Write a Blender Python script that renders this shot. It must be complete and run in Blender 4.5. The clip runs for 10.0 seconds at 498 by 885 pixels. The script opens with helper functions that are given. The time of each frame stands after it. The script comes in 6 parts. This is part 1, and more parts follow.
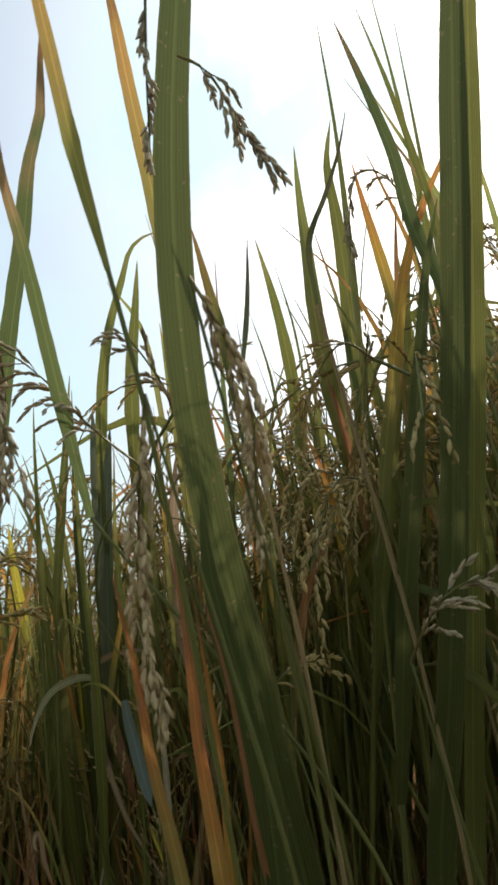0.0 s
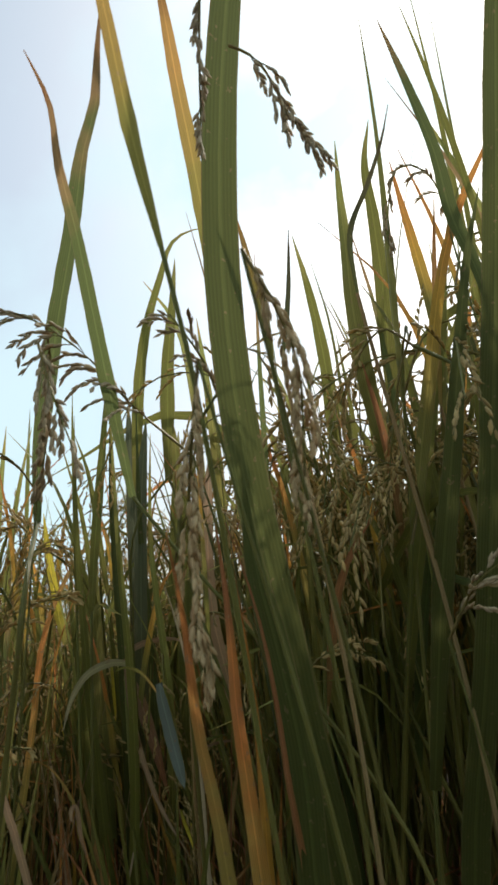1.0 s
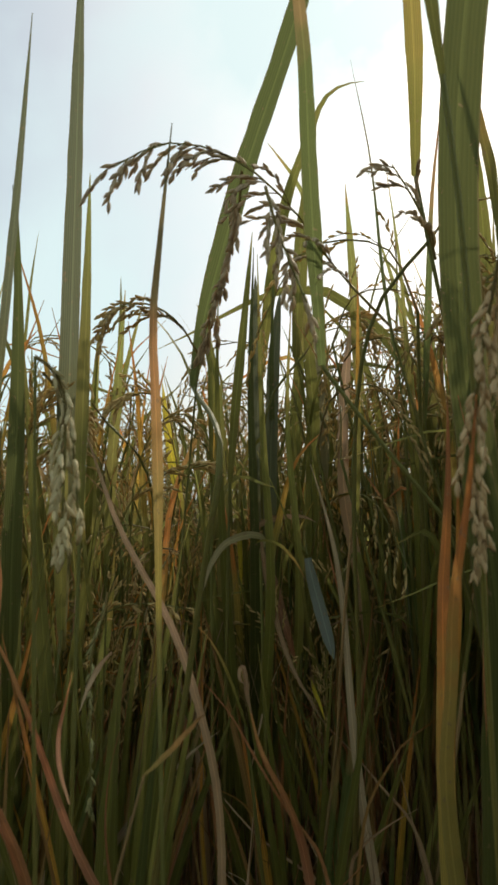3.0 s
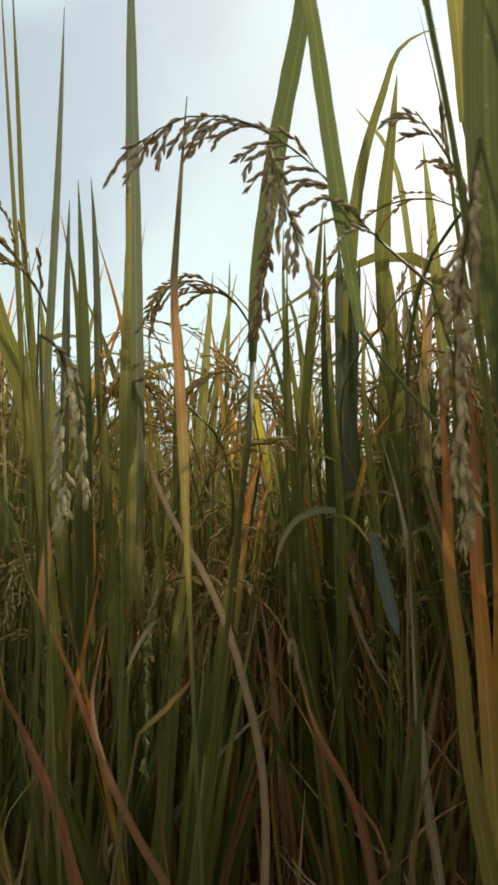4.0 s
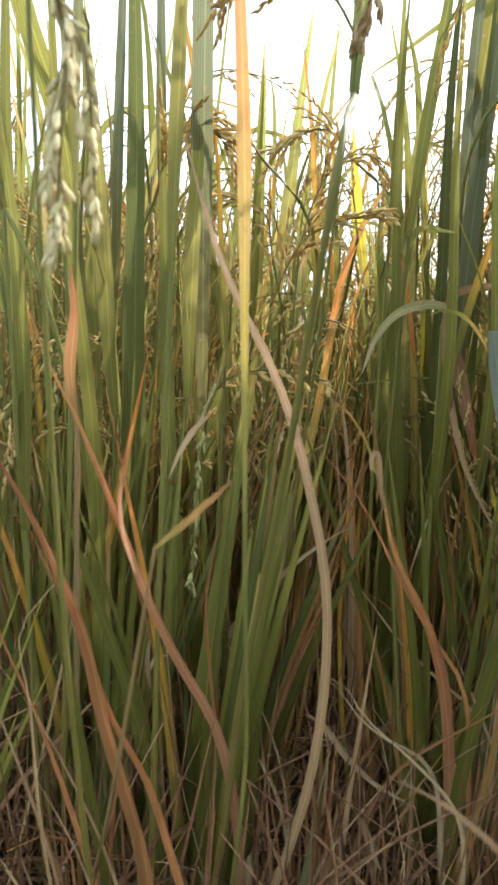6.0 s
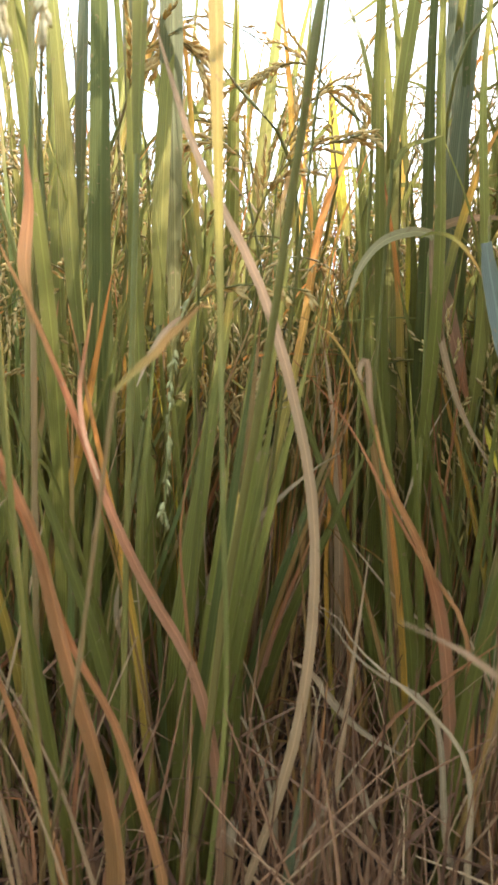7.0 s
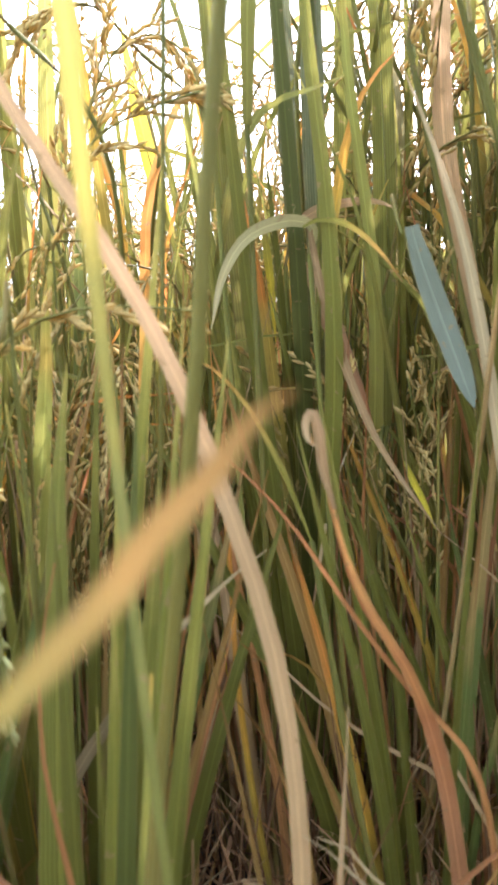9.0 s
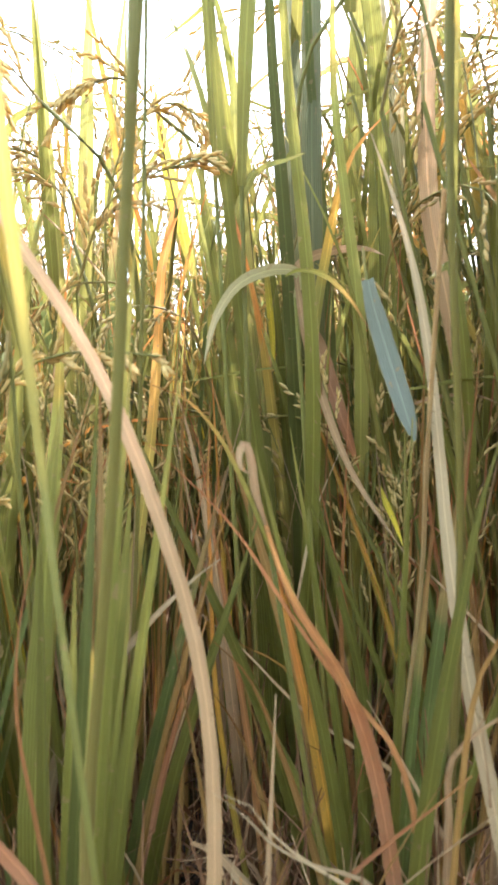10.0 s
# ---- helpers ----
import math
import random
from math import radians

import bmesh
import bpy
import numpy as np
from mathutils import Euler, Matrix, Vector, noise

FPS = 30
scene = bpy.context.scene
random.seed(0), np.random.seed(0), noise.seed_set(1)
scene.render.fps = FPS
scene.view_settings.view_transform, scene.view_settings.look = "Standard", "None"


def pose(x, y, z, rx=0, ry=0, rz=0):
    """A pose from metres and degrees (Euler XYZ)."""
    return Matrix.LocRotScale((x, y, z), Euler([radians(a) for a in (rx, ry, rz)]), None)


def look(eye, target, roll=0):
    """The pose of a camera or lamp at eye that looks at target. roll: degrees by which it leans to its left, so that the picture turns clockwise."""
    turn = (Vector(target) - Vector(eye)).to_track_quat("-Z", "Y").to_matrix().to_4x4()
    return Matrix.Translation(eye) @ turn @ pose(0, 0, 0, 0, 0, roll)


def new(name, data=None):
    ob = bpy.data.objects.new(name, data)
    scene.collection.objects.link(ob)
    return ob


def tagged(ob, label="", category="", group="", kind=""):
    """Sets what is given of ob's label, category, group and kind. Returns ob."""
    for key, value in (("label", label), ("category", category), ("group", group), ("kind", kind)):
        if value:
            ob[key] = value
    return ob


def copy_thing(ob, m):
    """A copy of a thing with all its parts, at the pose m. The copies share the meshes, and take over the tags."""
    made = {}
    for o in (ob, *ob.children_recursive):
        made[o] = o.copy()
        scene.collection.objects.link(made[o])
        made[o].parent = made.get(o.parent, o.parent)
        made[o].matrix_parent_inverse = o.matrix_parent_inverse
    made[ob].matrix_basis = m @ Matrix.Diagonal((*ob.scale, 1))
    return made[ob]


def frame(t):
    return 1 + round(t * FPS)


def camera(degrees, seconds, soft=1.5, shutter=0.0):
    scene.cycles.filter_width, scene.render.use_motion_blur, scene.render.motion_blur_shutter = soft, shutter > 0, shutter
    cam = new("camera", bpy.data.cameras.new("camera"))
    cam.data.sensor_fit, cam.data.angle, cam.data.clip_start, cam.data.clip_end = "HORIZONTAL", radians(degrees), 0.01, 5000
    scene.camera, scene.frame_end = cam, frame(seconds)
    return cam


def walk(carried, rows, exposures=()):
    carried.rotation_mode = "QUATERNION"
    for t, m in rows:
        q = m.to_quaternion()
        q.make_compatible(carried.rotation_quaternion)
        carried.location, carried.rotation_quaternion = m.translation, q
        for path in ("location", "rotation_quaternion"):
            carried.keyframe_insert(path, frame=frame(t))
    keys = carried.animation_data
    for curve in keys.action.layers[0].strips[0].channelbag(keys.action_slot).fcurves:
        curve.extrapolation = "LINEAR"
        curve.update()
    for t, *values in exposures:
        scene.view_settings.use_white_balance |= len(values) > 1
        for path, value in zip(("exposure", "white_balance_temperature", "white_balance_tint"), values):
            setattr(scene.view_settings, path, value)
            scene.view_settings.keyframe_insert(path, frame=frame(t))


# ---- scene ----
cam = camera(38.0, 10.0, soft=2.8)
cam.data.dof.use_dof, cam.data.dof.focus_distance, cam.data.dof.aperture_fstop = True, 0.75, 26.0     # a phone's small lens
PATH = [
    (0, (0.0378, -0.0008, 0.5413), (0.054, 1.954, 0.965), -3.78),
    (0.5, (0.0275, -0.0114, 0.5366), (0.013, 1.936, 0.992), -3.31),
    (1, (0.0232, -0.0052, 0.5160), (-0.020, 1.939, 0.984), -2.42),
    (1.5, (-0.0027, 0.0009, 0.5115), (-0.062, 1.954, 0.939), -1.72),
    (2, (-0.0701, -0.0065, 0.5122), (-0.179, 1.967, 0.815), 1.33),
    (2.5, (-0.1315, 0.0086, 0.5090), (-0.171, 1.998, 0.715), 2.88),
    (4, (-0.0177, 0.0375, 0.4990), (-0.557, 1.960, 0.617), 1.60),
    (4.5, (-0.0189, 0.0674, 0.5152), (-0.785, 1.913, 0.434), 2.88),
    (5, (-0.0250, 0.1108, 0.5080), (-0.886, 1.900, 0.272), 1.75),
    (5.5, (-0.0327, 0.1354, 0.4973), (-0.820, 1.934, 0.117), 3.66),
    (7, (-0.0463, 0.1838, 0.3939), (-0.748, 2.033, 0.096), 4.01),
    (7.5, (-0.0453, 0.1910, 0.3913), (-0.725, 2.048, 0.093), 3.24),
    (8, (-0.0384, 0.2070, 0.4038), (-0.610, 2.097, 0.087), 0.76),
    (8.5, (-0.1024, 0.2649, 0.4236), (-0.349, 2.236, 0.192), -2.11),
    (9, (-0.1391, 0.3288, 0.4050), (-0.257, 2.310, 0.158), -1.54),
    (9.5, (-0.0968, 0.2946, 0.4096), (-0.241, 2.278, 0.199), 0.32),
    (10, (-0.0806, 0.2844, 0.4150), (-0.409, 2.247, 0.212), -0.62),
]
EXPOSURES = [(0.0, 0.1, 6350, 10), (2.5, 0.0, 6800, 10), (4.0, 0.15, 7200, 10), (4.5, 0.42, 7150, 10), (5.0, 0.86, 6900, 11), (5.5, 1.48, 6480, 12), (7.0, 2.23, 6380, 17), (7.5, 2.45, 6350, 18), (8.0, 2.61, 6350, 18), (8.5, 2.78, 6350, 18), (9.0, 2.75, 6350, 18), (9.5, 3.06, 6280, 18), (10.0, 2.9, 6280, 18)]
walk(cam, [(t, look(eye, target, roll)) for t, eye, target, roll in PATH], EXPOSURES)

# ---- light: hazy low sun behind the rice, pale blue sky ----
SUN_AZ, SUN_EL = 23.7, 40.5            # degrees: to the right of +y, above the horizon
world = bpy.data.worlds.new("hazy_sky")
scene.world = world
world.use_nodes = True
wn, wl = world.node_tree.nodes, world.node_tree.links
wn.clear()
sky = wn.new("ShaderNodeTexSky")
sky.sky_type = 'NISHITA'
sky.sun_disc = False
sky.sun_elevation, sky.sun_rotation = radians(SUN_EL), radians(SUN_AZ)
sky.air_density, sky.dust_density, sky.ozone_density, sky.altitude = 1.0, 4.0, 1.5, 0.0
# thin high cloud that whitens the blue in soft patches
coord = wn.new("ShaderNodeTexCoord")
cloud = wn.new("ShaderNodeTexNoise")
cloud.inputs["Scale"].default_value, cloud.inputs["Detail"].default_value = 2.8, 6.0
ramp = wn.new("ShaderNodeMapRange")
ramp.inputs["From Min"].default_value, ramp.inputs["From Max"].default_value = 0.42, 0.62
ramp.inputs["To Min"].default_value, ramp.inputs["To Max"].default_value = 0.35, 0.92
whiten = wn.new("ShaderNodeMix")
whiten.data_type = 'RGBA'
back = wn.new("ShaderNodeBackground")
back.inputs["Strength"].default_value = 0.12
wout = wn.new("ShaderNodeOutputWorld")
wl.new(coord.outputs["Generated"], cloud.inputs["Vector"])
wl.new(cloud.outputs["Fac"], ramp.inputs["Value"])
wl.new(ramp.outputs["Result"], whiten.inputs[0])
wl.new(sky.outputs["Color"], whiten.inputs[6])
whiten.inputs[7].default_value = (6.0, 7.7, 8.25, 1)      # bright haze all round
wl.new(whiten.outputs[2], back.inputs["Color"])
wl.new(back.outputs[0], wout.inputs["Surface"])

sun_data = bpy.data.lights.new("sun", 'SUN')
sun_data.energy, sun_data.angle, sun_data.color = 2.8, radians(2.0), (1.0, 0.93, 0.82)
sun = new("sun", sun_data)
az, el = radians(SUN_AZ), radians(SUN_EL)
to_sun = Vector((math.sin(az) * math.cos(el), math.cos(az) * math.cos(el), math.sin(el)))
sun.matrix_world = look(to_sun * 20, (0, 0, 0))


# ---- materials ----
def leaf_material(name, stops, through_gain=1.35, rough=0.5, veins=0.16, spots=0.25, sheer=0.4, blue=0.76):
    """A grass blade: colour runs from foot to tip, ribs along it, thin enough for light to come through."""
    stops = [(at, (r, g, b * blue)) for at, (r, g, b) in stops]
    m = bpy.data.materials.new(name)
    m.use_nodes = True
    n, l = m.node_tree.nodes, m.node_tree.links
    n.clear()
    uv = n.new("ShaderNodeUVMap")
    sep = n.new("ShaderNodeSeparateXYZ")
    l.new(uv.outputs["UV"], sep.inputs[0])
    info = n.new("ShaderNodeObjectInfo")
    geo = n.new("ShaderNodeNewGeometry")
    blotch = n.new("ShaderNodeTexNoise")
    blotch.inputs["Scale"].default_value, blotch.inputs["Detail"].default_value = 28.0, 4.0
    tc = n.new("ShaderNodeTexCoord")
    l.new(tc.outputs["Object"], blotch.inputs["Vector"])

    def math_node(op, a, b):
        q = n.new("ShaderNodeMath")
        q.operation = op
        for k, v in enumerate((a, b)):
            if isinstance(v, (int, float)):
                q.inputs[k].default_value = v
            else:
                l.new(v, q.inputs[k])
        return q.outputs[0]

    # place along the blade, shifted by blotches and by the piece
    shift = math_node('MULTIPLY', math_node('SUBTRACT', blotch.outputs["Fac"], 0.5), spots * 1.6)
    chance = math_node('FRACT', math_node('ADD', info.outputs["Random"], geo.outputs["Random Per Island"]), 0.0)
    along = math_node('ADD', math_node('ADD', sep.outputs["Y"], shift), math_node('MULTIPLY', math_node('SUBTRACT', chance, 0.5), 0.16))
    ramp = n.new("ShaderNodeValToRGB")
    els = ramp.color_ramp.elements
    els[0].position, els[0].color = stops[0][0], (*stops[0][1], 1)
    els[1].position, els[1].color = stops[-1][0], (*stops[-1][1], 1)
    for pos, col in stops[1:-1]:
        e = els.new(pos)
        e.color = (*col, 1)
    l.new(along, ramp.inputs["Fac"])
    # ribs along the blade and the pale midrib
    rib = math_node('SINE', math_node('MULTIPLY', sep.outputs["X"], 62.0), 0.0)
    fine = n.new("ShaderNodeTexNoise")
    fine.inputs["Scale"].default_value = 6.0
    fine.inputs["Detail"].default_value = 6.0
    stretch = n.new("ShaderNodeMapping")
    stretch.inputs["Scale"].default_value = (14.0, 1.2, 1.0)
    l.new(uv.outputs["UV"], stretch.inputs["Vector"])
    l.new(stretch.outputs["Vector"], fine.inputs["Vector"])
    streak = math_node('MULTIPLY', math_node('SUBTRACT', fine.outputs["Fac"], 0.5), 0.6)
    mid = math_node('LESS_THAN', math_node('ABSOLUTE', math_node('SUBTRACT', sep.outputs["X"], 0.5), 0.0), 0.045)
    gain = math_node('ADD', math_node('ADD', 1.0, math_node('MULTIPLY', rib, veins)), math_node('ADD', streak, math_node('MULTIPLY', mid, 0.35)))
    gain = math_node('MULTIPLY', gain, math_node('ADD', 0.78, math_node('MULTIPLY', chance, 0.44)))
    # dry margins and small brown flecks
    fleck = n.new("ShaderNodeTexNoise")
    fleck.inputs["Scale"].default_value, fleck.inputs["Detail"].default_value = 210.0, 2.0
    l.new(tc.outputs["Object"], fleck.inputs["Vector"])
    margin = math_node('GREATER_THAN', math_node('ADD', math_node('ABSOLUTE', math_node('SUBTRACT', sep.outputs["X"], 0.5), 0.0), math_node('MULTIPLY', streak, 0.06)), 0.47)
    worn = math_node('MAXIMUM', math_node('MULTIPLY', math_node('GREATER_THAN', fleck.outputs["Fac"], 0.69), 0.6), math_node('MULTIPLY', margin, 0.35))
    weather = n.new("ShaderNodeMix")
    weather.data_type = 'RGBA'
    l.new(worn, weather.inputs[0])
    l.new(ramp.outputs["Color"], weather.inputs[6])
    weather.inputs[7].default_value = (0.26, 0.17, 0.08, 1)
    tint = n.new("ShaderNodeVectorMath")
    tint.operation = 'SCALE'
    l.new(weather.outputs[2], tint.inputs[0])
    l.new(gain, tint.inputs["Scale"])
    bright = n.new("ShaderNodeVectorMath")
    bright.operation = 'MULTIPLY'
    bright.inputs[1].default_value = (through_gain * 0.96, through_gain * 0.98, through_gain * 1.3)
    l.new(tint.outputs[0], bright.inputs[0])
    bump = n.new("ShaderNodeBump")
    bump.inputs["Strength"].default_value, bump.inputs["Distance"].default_value = 0.35, 0.0006
    l.new(math_node('ADD', rib, streak), bump.inputs["Height"])
    face = n.new("ShaderNodeBsdfPrincipled")
    face.inputs["Roughness"].default_value = rough
    face.inputs["Specular IOR Level"].default_value = 0.22
    l.new(tint.outputs[0], face.inputs["Base Color"])
    l.new(bump.outputs[0], face.inputs["Normal"])
    glow = n.new("ShaderNodeBsdfTranslucent")
    l.new(bright.outputs[0], glow.inputs["Color"])
    mix = n.new("ShaderNodeMixShader")
    mix.inputs[0].default_value = sheer
    l.new(face.outputs[0], mix.inputs[1])
    l.new(glow.outputs[0], mix.inputs[2])
    out = n.new("ShaderNodeOutputMaterial")
    l.new(mix.outputs[0], out.inputs["Surface"])
    return m


def plain_material(name, col_a, col_b, scale, rough, bump=0.3, sheer=0.0, distance=0.001):
    """Two colours by noise at two scales, a little by the piece; grains, straw, mud."""
    m = bpy.data.materials.new(name)
    m.use_nodes = True
    n, l = m.node_tree.nodes, m.node_tree.links
    n.clear()
    tc, geo, info = n.new("ShaderNodeTexCoord"), n.new("ShaderNodeNewGeometry"), n.new("ShaderNodeObjectInfo")
    big, small = n.new("ShaderNodeTexNoise"), n.new("ShaderNodeTexNoise")
    big.inputs["Scale"].default_value, small.inputs["Scale"].default_value = scale, scale * 9
    big.inputs["Detail"].default_value = small.inputs["Detail"].default_value = 5.0
    l.new(tc.outputs["Object"], big.inputs["Vector"])
    l.new(tc.outputs["Object"], small.inputs["Vector"])
    add = n.new("ShaderNodeMath")
    add.operation = 'ADD'
    l.new(big.outputs["Fac"], add.inputs[0])
    both = n.new("ShaderNodeMath")
    both.operation = 'ADD'
    l.new(geo.outputs["Random Per Island"], both.inputs[0])
    l.new(info.outputs["Random"], both.inputs[1])
    wrap = n.new("ShaderNodeMath")
    wrap.operation = 'FRACT'
    l.new(both.outputs[0], wrap.inputs[0])
    l.new(wrap.outputs[0], add.inputs[1])
    add2 = n.new("ShaderNodeMath")
    add2.operation = 'ADD'
    l.new(add.outputs[0], add2.inputs[0])
    l.new(small.outputs["Fac"], add2.inputs[1])
    rng = n.new("ShaderNodeMapRange")
    rng.inputs["From Min"].default_value, rng.inputs["From Max"].default_value = 0.7, 1.9
    l.new(add2.outputs[0], rng.inputs["Value"])
    mixc = n.new("ShaderNodeMix")
    mixc.data_type = 'RGBA'
    mixc.inputs[6].default_value, mixc.inputs[7].default_value = (*col_a, 1), (*col_b, 1)
    l.new(rng.outputs["Result"], mixc.inputs[0])
    bmp = n.new("ShaderNodeBump")
    bmp.inputs["Strength"].default_value, bmp.inputs["Distance"].default_value = bump, distance
    l.new(small.outputs["Fac"], bmp.inputs["Height"])
    face = n.new("ShaderNodeBsdfPrincipled")
    face.inputs["Roughness"].default_value = rough
    face.inputs["Specular IOR Level"].default_value = 0.3
    l.new(mixc.outputs[2], face.inputs["Base Color"])
    l.new(bmp.outputs[0], face.inputs["Normal"])
    out = n.new("ShaderNodeOutputMaterial")
    if sheer:
        tr = n.new("ShaderNodeBsdfTranslucent")
        l.new(mixc.outputs[2], tr.inputs["Color"])
        mx = n.new("ShaderNodeMixShader")
        mx.inputs[0].default_value = sheer
        l.new(face.outputs[0], mx.inputs[1])
        l.new(tr.outputs[0], mx.inputs[2])
        l.new(mx.outputs[0], out.inputs["Surface"])
    else:
        l.new(face.outputs[0], out.inputs["Surface"])
    return m


GREEN, DEEP, LIME = (0.164, 0.158, 0.042), (0.125, 0.11, 0.031), (0.246, 0.212, 0.066)
ORANGE, GOLD, RUST = (0.52, 0.2, 0.06), (0.4, 0.28, 0.08), (0.33, 0.13, 0.06)
TAN, PALE, BROWN = (0.42, 0.262, 0.155), (0.5, 0.37, 0.235), (0.24, 0.118, 0.046)
TEAL = (0.14, 0.146, 0.075)
M = {
    "green": leaf_material("rice_leaf_green", [(0.0, DEEP), (0.35, GREEN), (0.85, GREEN), (1.0, LIME)]),
    # darker copy of the green leaf, with shade put into its colour
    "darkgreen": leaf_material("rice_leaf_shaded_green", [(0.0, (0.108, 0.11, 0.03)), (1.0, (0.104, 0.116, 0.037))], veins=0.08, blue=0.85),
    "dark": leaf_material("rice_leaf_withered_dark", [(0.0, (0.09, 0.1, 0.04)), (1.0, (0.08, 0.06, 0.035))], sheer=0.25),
    "bluegreen": leaf_material("rice_leaf_bluish", [(0.0, DEEP), (0.5, TEAL), (1.0, TEAL)], through_gain=1.2, blue=0.9),
    "blue": leaf_material("rice_leaf_glossy_bluish", [(0.0, (0.135, 0.15, 0.105)), (1.0, (0.155, 0.175, 0.135))], rough=0.42, sheer=0.25, blue=1.0),
    "palegreen": leaf_material("rice_leaf_fading", [(0.0, (0.26, 0.23, 0.1)), (0.5, (0.36, 0.31, 0.16)), (1.0, (0.42, 0.34, 0.2))], blue=0.9),
    "yellowgreen": leaf_material("rice_leaf_yellow_green", [(0.0, GREEN), (0.45, LIME), (0.9, (0.28, 0.28, 0.085)), (1.0, GOLD)]),
    "yellow": leaf_material("rice_leaf_yellow", [(0.0, LIME), (0.4, (0.6, 0.48, 0.06)), (1.0, (0.65, 0.5, 0.08))]),
    "greenbt": leaf_material("rice_leaf_brown_tipped", [(0.0, (0.125, 0.148, 0.045)), (0.68, (0.128, 0.15, 0.046)), (0.8, (0.3, 0.2, 0.08)), (1.0, BROWN)], blue=0.88),
    "orangeedge": leaf_material("rice_leaf_turning", [(0.0, GREEN), (0.35, (0.26, 0.22, 0.06)), (0.8, (0.45, 0.25, 0.08)), (1.0, BROWN)]),
    "orange": leaf_material("rice_leaf_orange", [(0.0, GREEN), (0.3, LIME), (0.55, (0.5, 0.3, 0.06)), (0.9, ORANGE), (1.0, BROWN)]),
    "orangetip": leaf_material("rice_leaf_orange_tipped", [(0.0, GREEN), (0.3, LIME), (0.6, GOLD), (0.8, ORANGE), (1.0, RUST)]),
    "orangemid": leaf_material("rice_leaf_orange_band", [(0.0, GREEN), (0.42, LIME), (0.56, GOLD), (0.72, ORANGE), (0.86, (0.42, 0.26, 0.1)), (1.0, (0.2, 0.18, 0.08))], spots=0.12),
    "flame": leaf_material("rice_leaf_flaming", [(0.0, GREEN), (0.54, (0.19, 0.185, 0.07)), (0.62, (0.36, 0.28, 0.08)), (0.7, (0.5, 0.33, 0.12)), (0.76, (0.52, 0.28, 0.11)), (0.82, (0.48, 0.24, 0.11)), (0.87, (0.28, 0.19, 0.09)), (1.0, (0.1, 0.1, 0.06))], spots=0.1),
    "orangedry": leaf_material("rice_leaf_rusty", [(0.0, (0.28, 0.17, 0.07)), (0.5, (0.43, 0.2, 0.09)), (1.0, RUST)], sheer=0.35, blue=0.82),
    "reddry": leaf_material("rice_leaf_dry_reddish", [(0.0, TAN), (0.45, (0.4, 0.2, 0.12)), (0.8, RUST), (1.0, (0.5, 0.25, 0.1))], rough=0.7, sheer=0.3, blue=0.84),
    "brown": leaf_material("rice_leaf_brown", [(0.0, (0.26, 0.2, 0.07)), (0.4, (0.34, 0.2, 0.08)), (1.0, BROWN)], rough=0.7, sheer=0.3),
    "tan": leaf_material("rice_leaf_dry_tan", [(0.0, (0.34, 0.215, 0.125)), (0.5, TAN), (1.0, (0.43, 0.285, 0.18))], through_gain=1.2, rough=0.7, sheer=0.3, veins=0.1, blue=0.84),
    "pale": leaf_material("rice_leaf_dry_pale", [(0.0, TAN), (0.5, PALE), (1.0, PALE)], through_gain=1.1, rough=0.7, sheer=0.3, veins=0.1, blue=0.88),
    "stem": leaf_material("rice_stem_green", [(0.0, (0.21, 0.15, 0.065)), (0.45, (0.2, 0.165, 0.055)), (1.0, (0.165, 0.165, 0.06))], sheer=0.15, veins=0.1),
    "drystem": leaf_material("rice_stem_dry", [(0.0, BROWN), (0.5, (0.32, 0.22, 0.12)), (1.0, TAN)], sheer=0.15, veins=0.1, rough=0.75),
    "grain_dry": plain_material("grain_straw_brown", (0.45, 0.29, 0.13), (0.71, 0.51, 0.27), 30, 0.6, sheer=0.2),
    "grain_grey": plain_material("grain_greyish", (0.38, 0.27, 0.155), (0.66, 0.51, 0.31), 30, 0.6, sheer=0.35),
    "grain_green": plain_material("grain_green_gold", (0.38, 0.25, 0.09), (0.64, 0.47, 0.2), 30, 0.6, sheer=0.45),
    "grain_yellow": plain_material("grain_ripe_yellow", (0.48, 0.32, 0.11), (0.74, 0.55, 0.23), 30, 0.6, sheer=0.45),
    "grain_white": plain_material("grain_milky_white", (0.46, 0.37, 0.17), (0.7, 0.58, 0.32), 30, 0.55, sheer=0.25),
    "grain_milk": plain_material("grain_milky_green", (0.24, 0.23, 0.085), (0.44, 0.4, 0.17), 30, 0.55, sheer=0.25),
    "straw": plain_material("straw_litter", (0.03, 0.012, 0.006), (0.29, 0.145, 0.07), 12, 0.8, sheer=0.1),
    "mud": plain_material("paddy_mud", (0.018, 0.010, 0.006), (0.05, 0.03, 0.018), 6, 0.75, bump=0.8, distance=0.02),
}


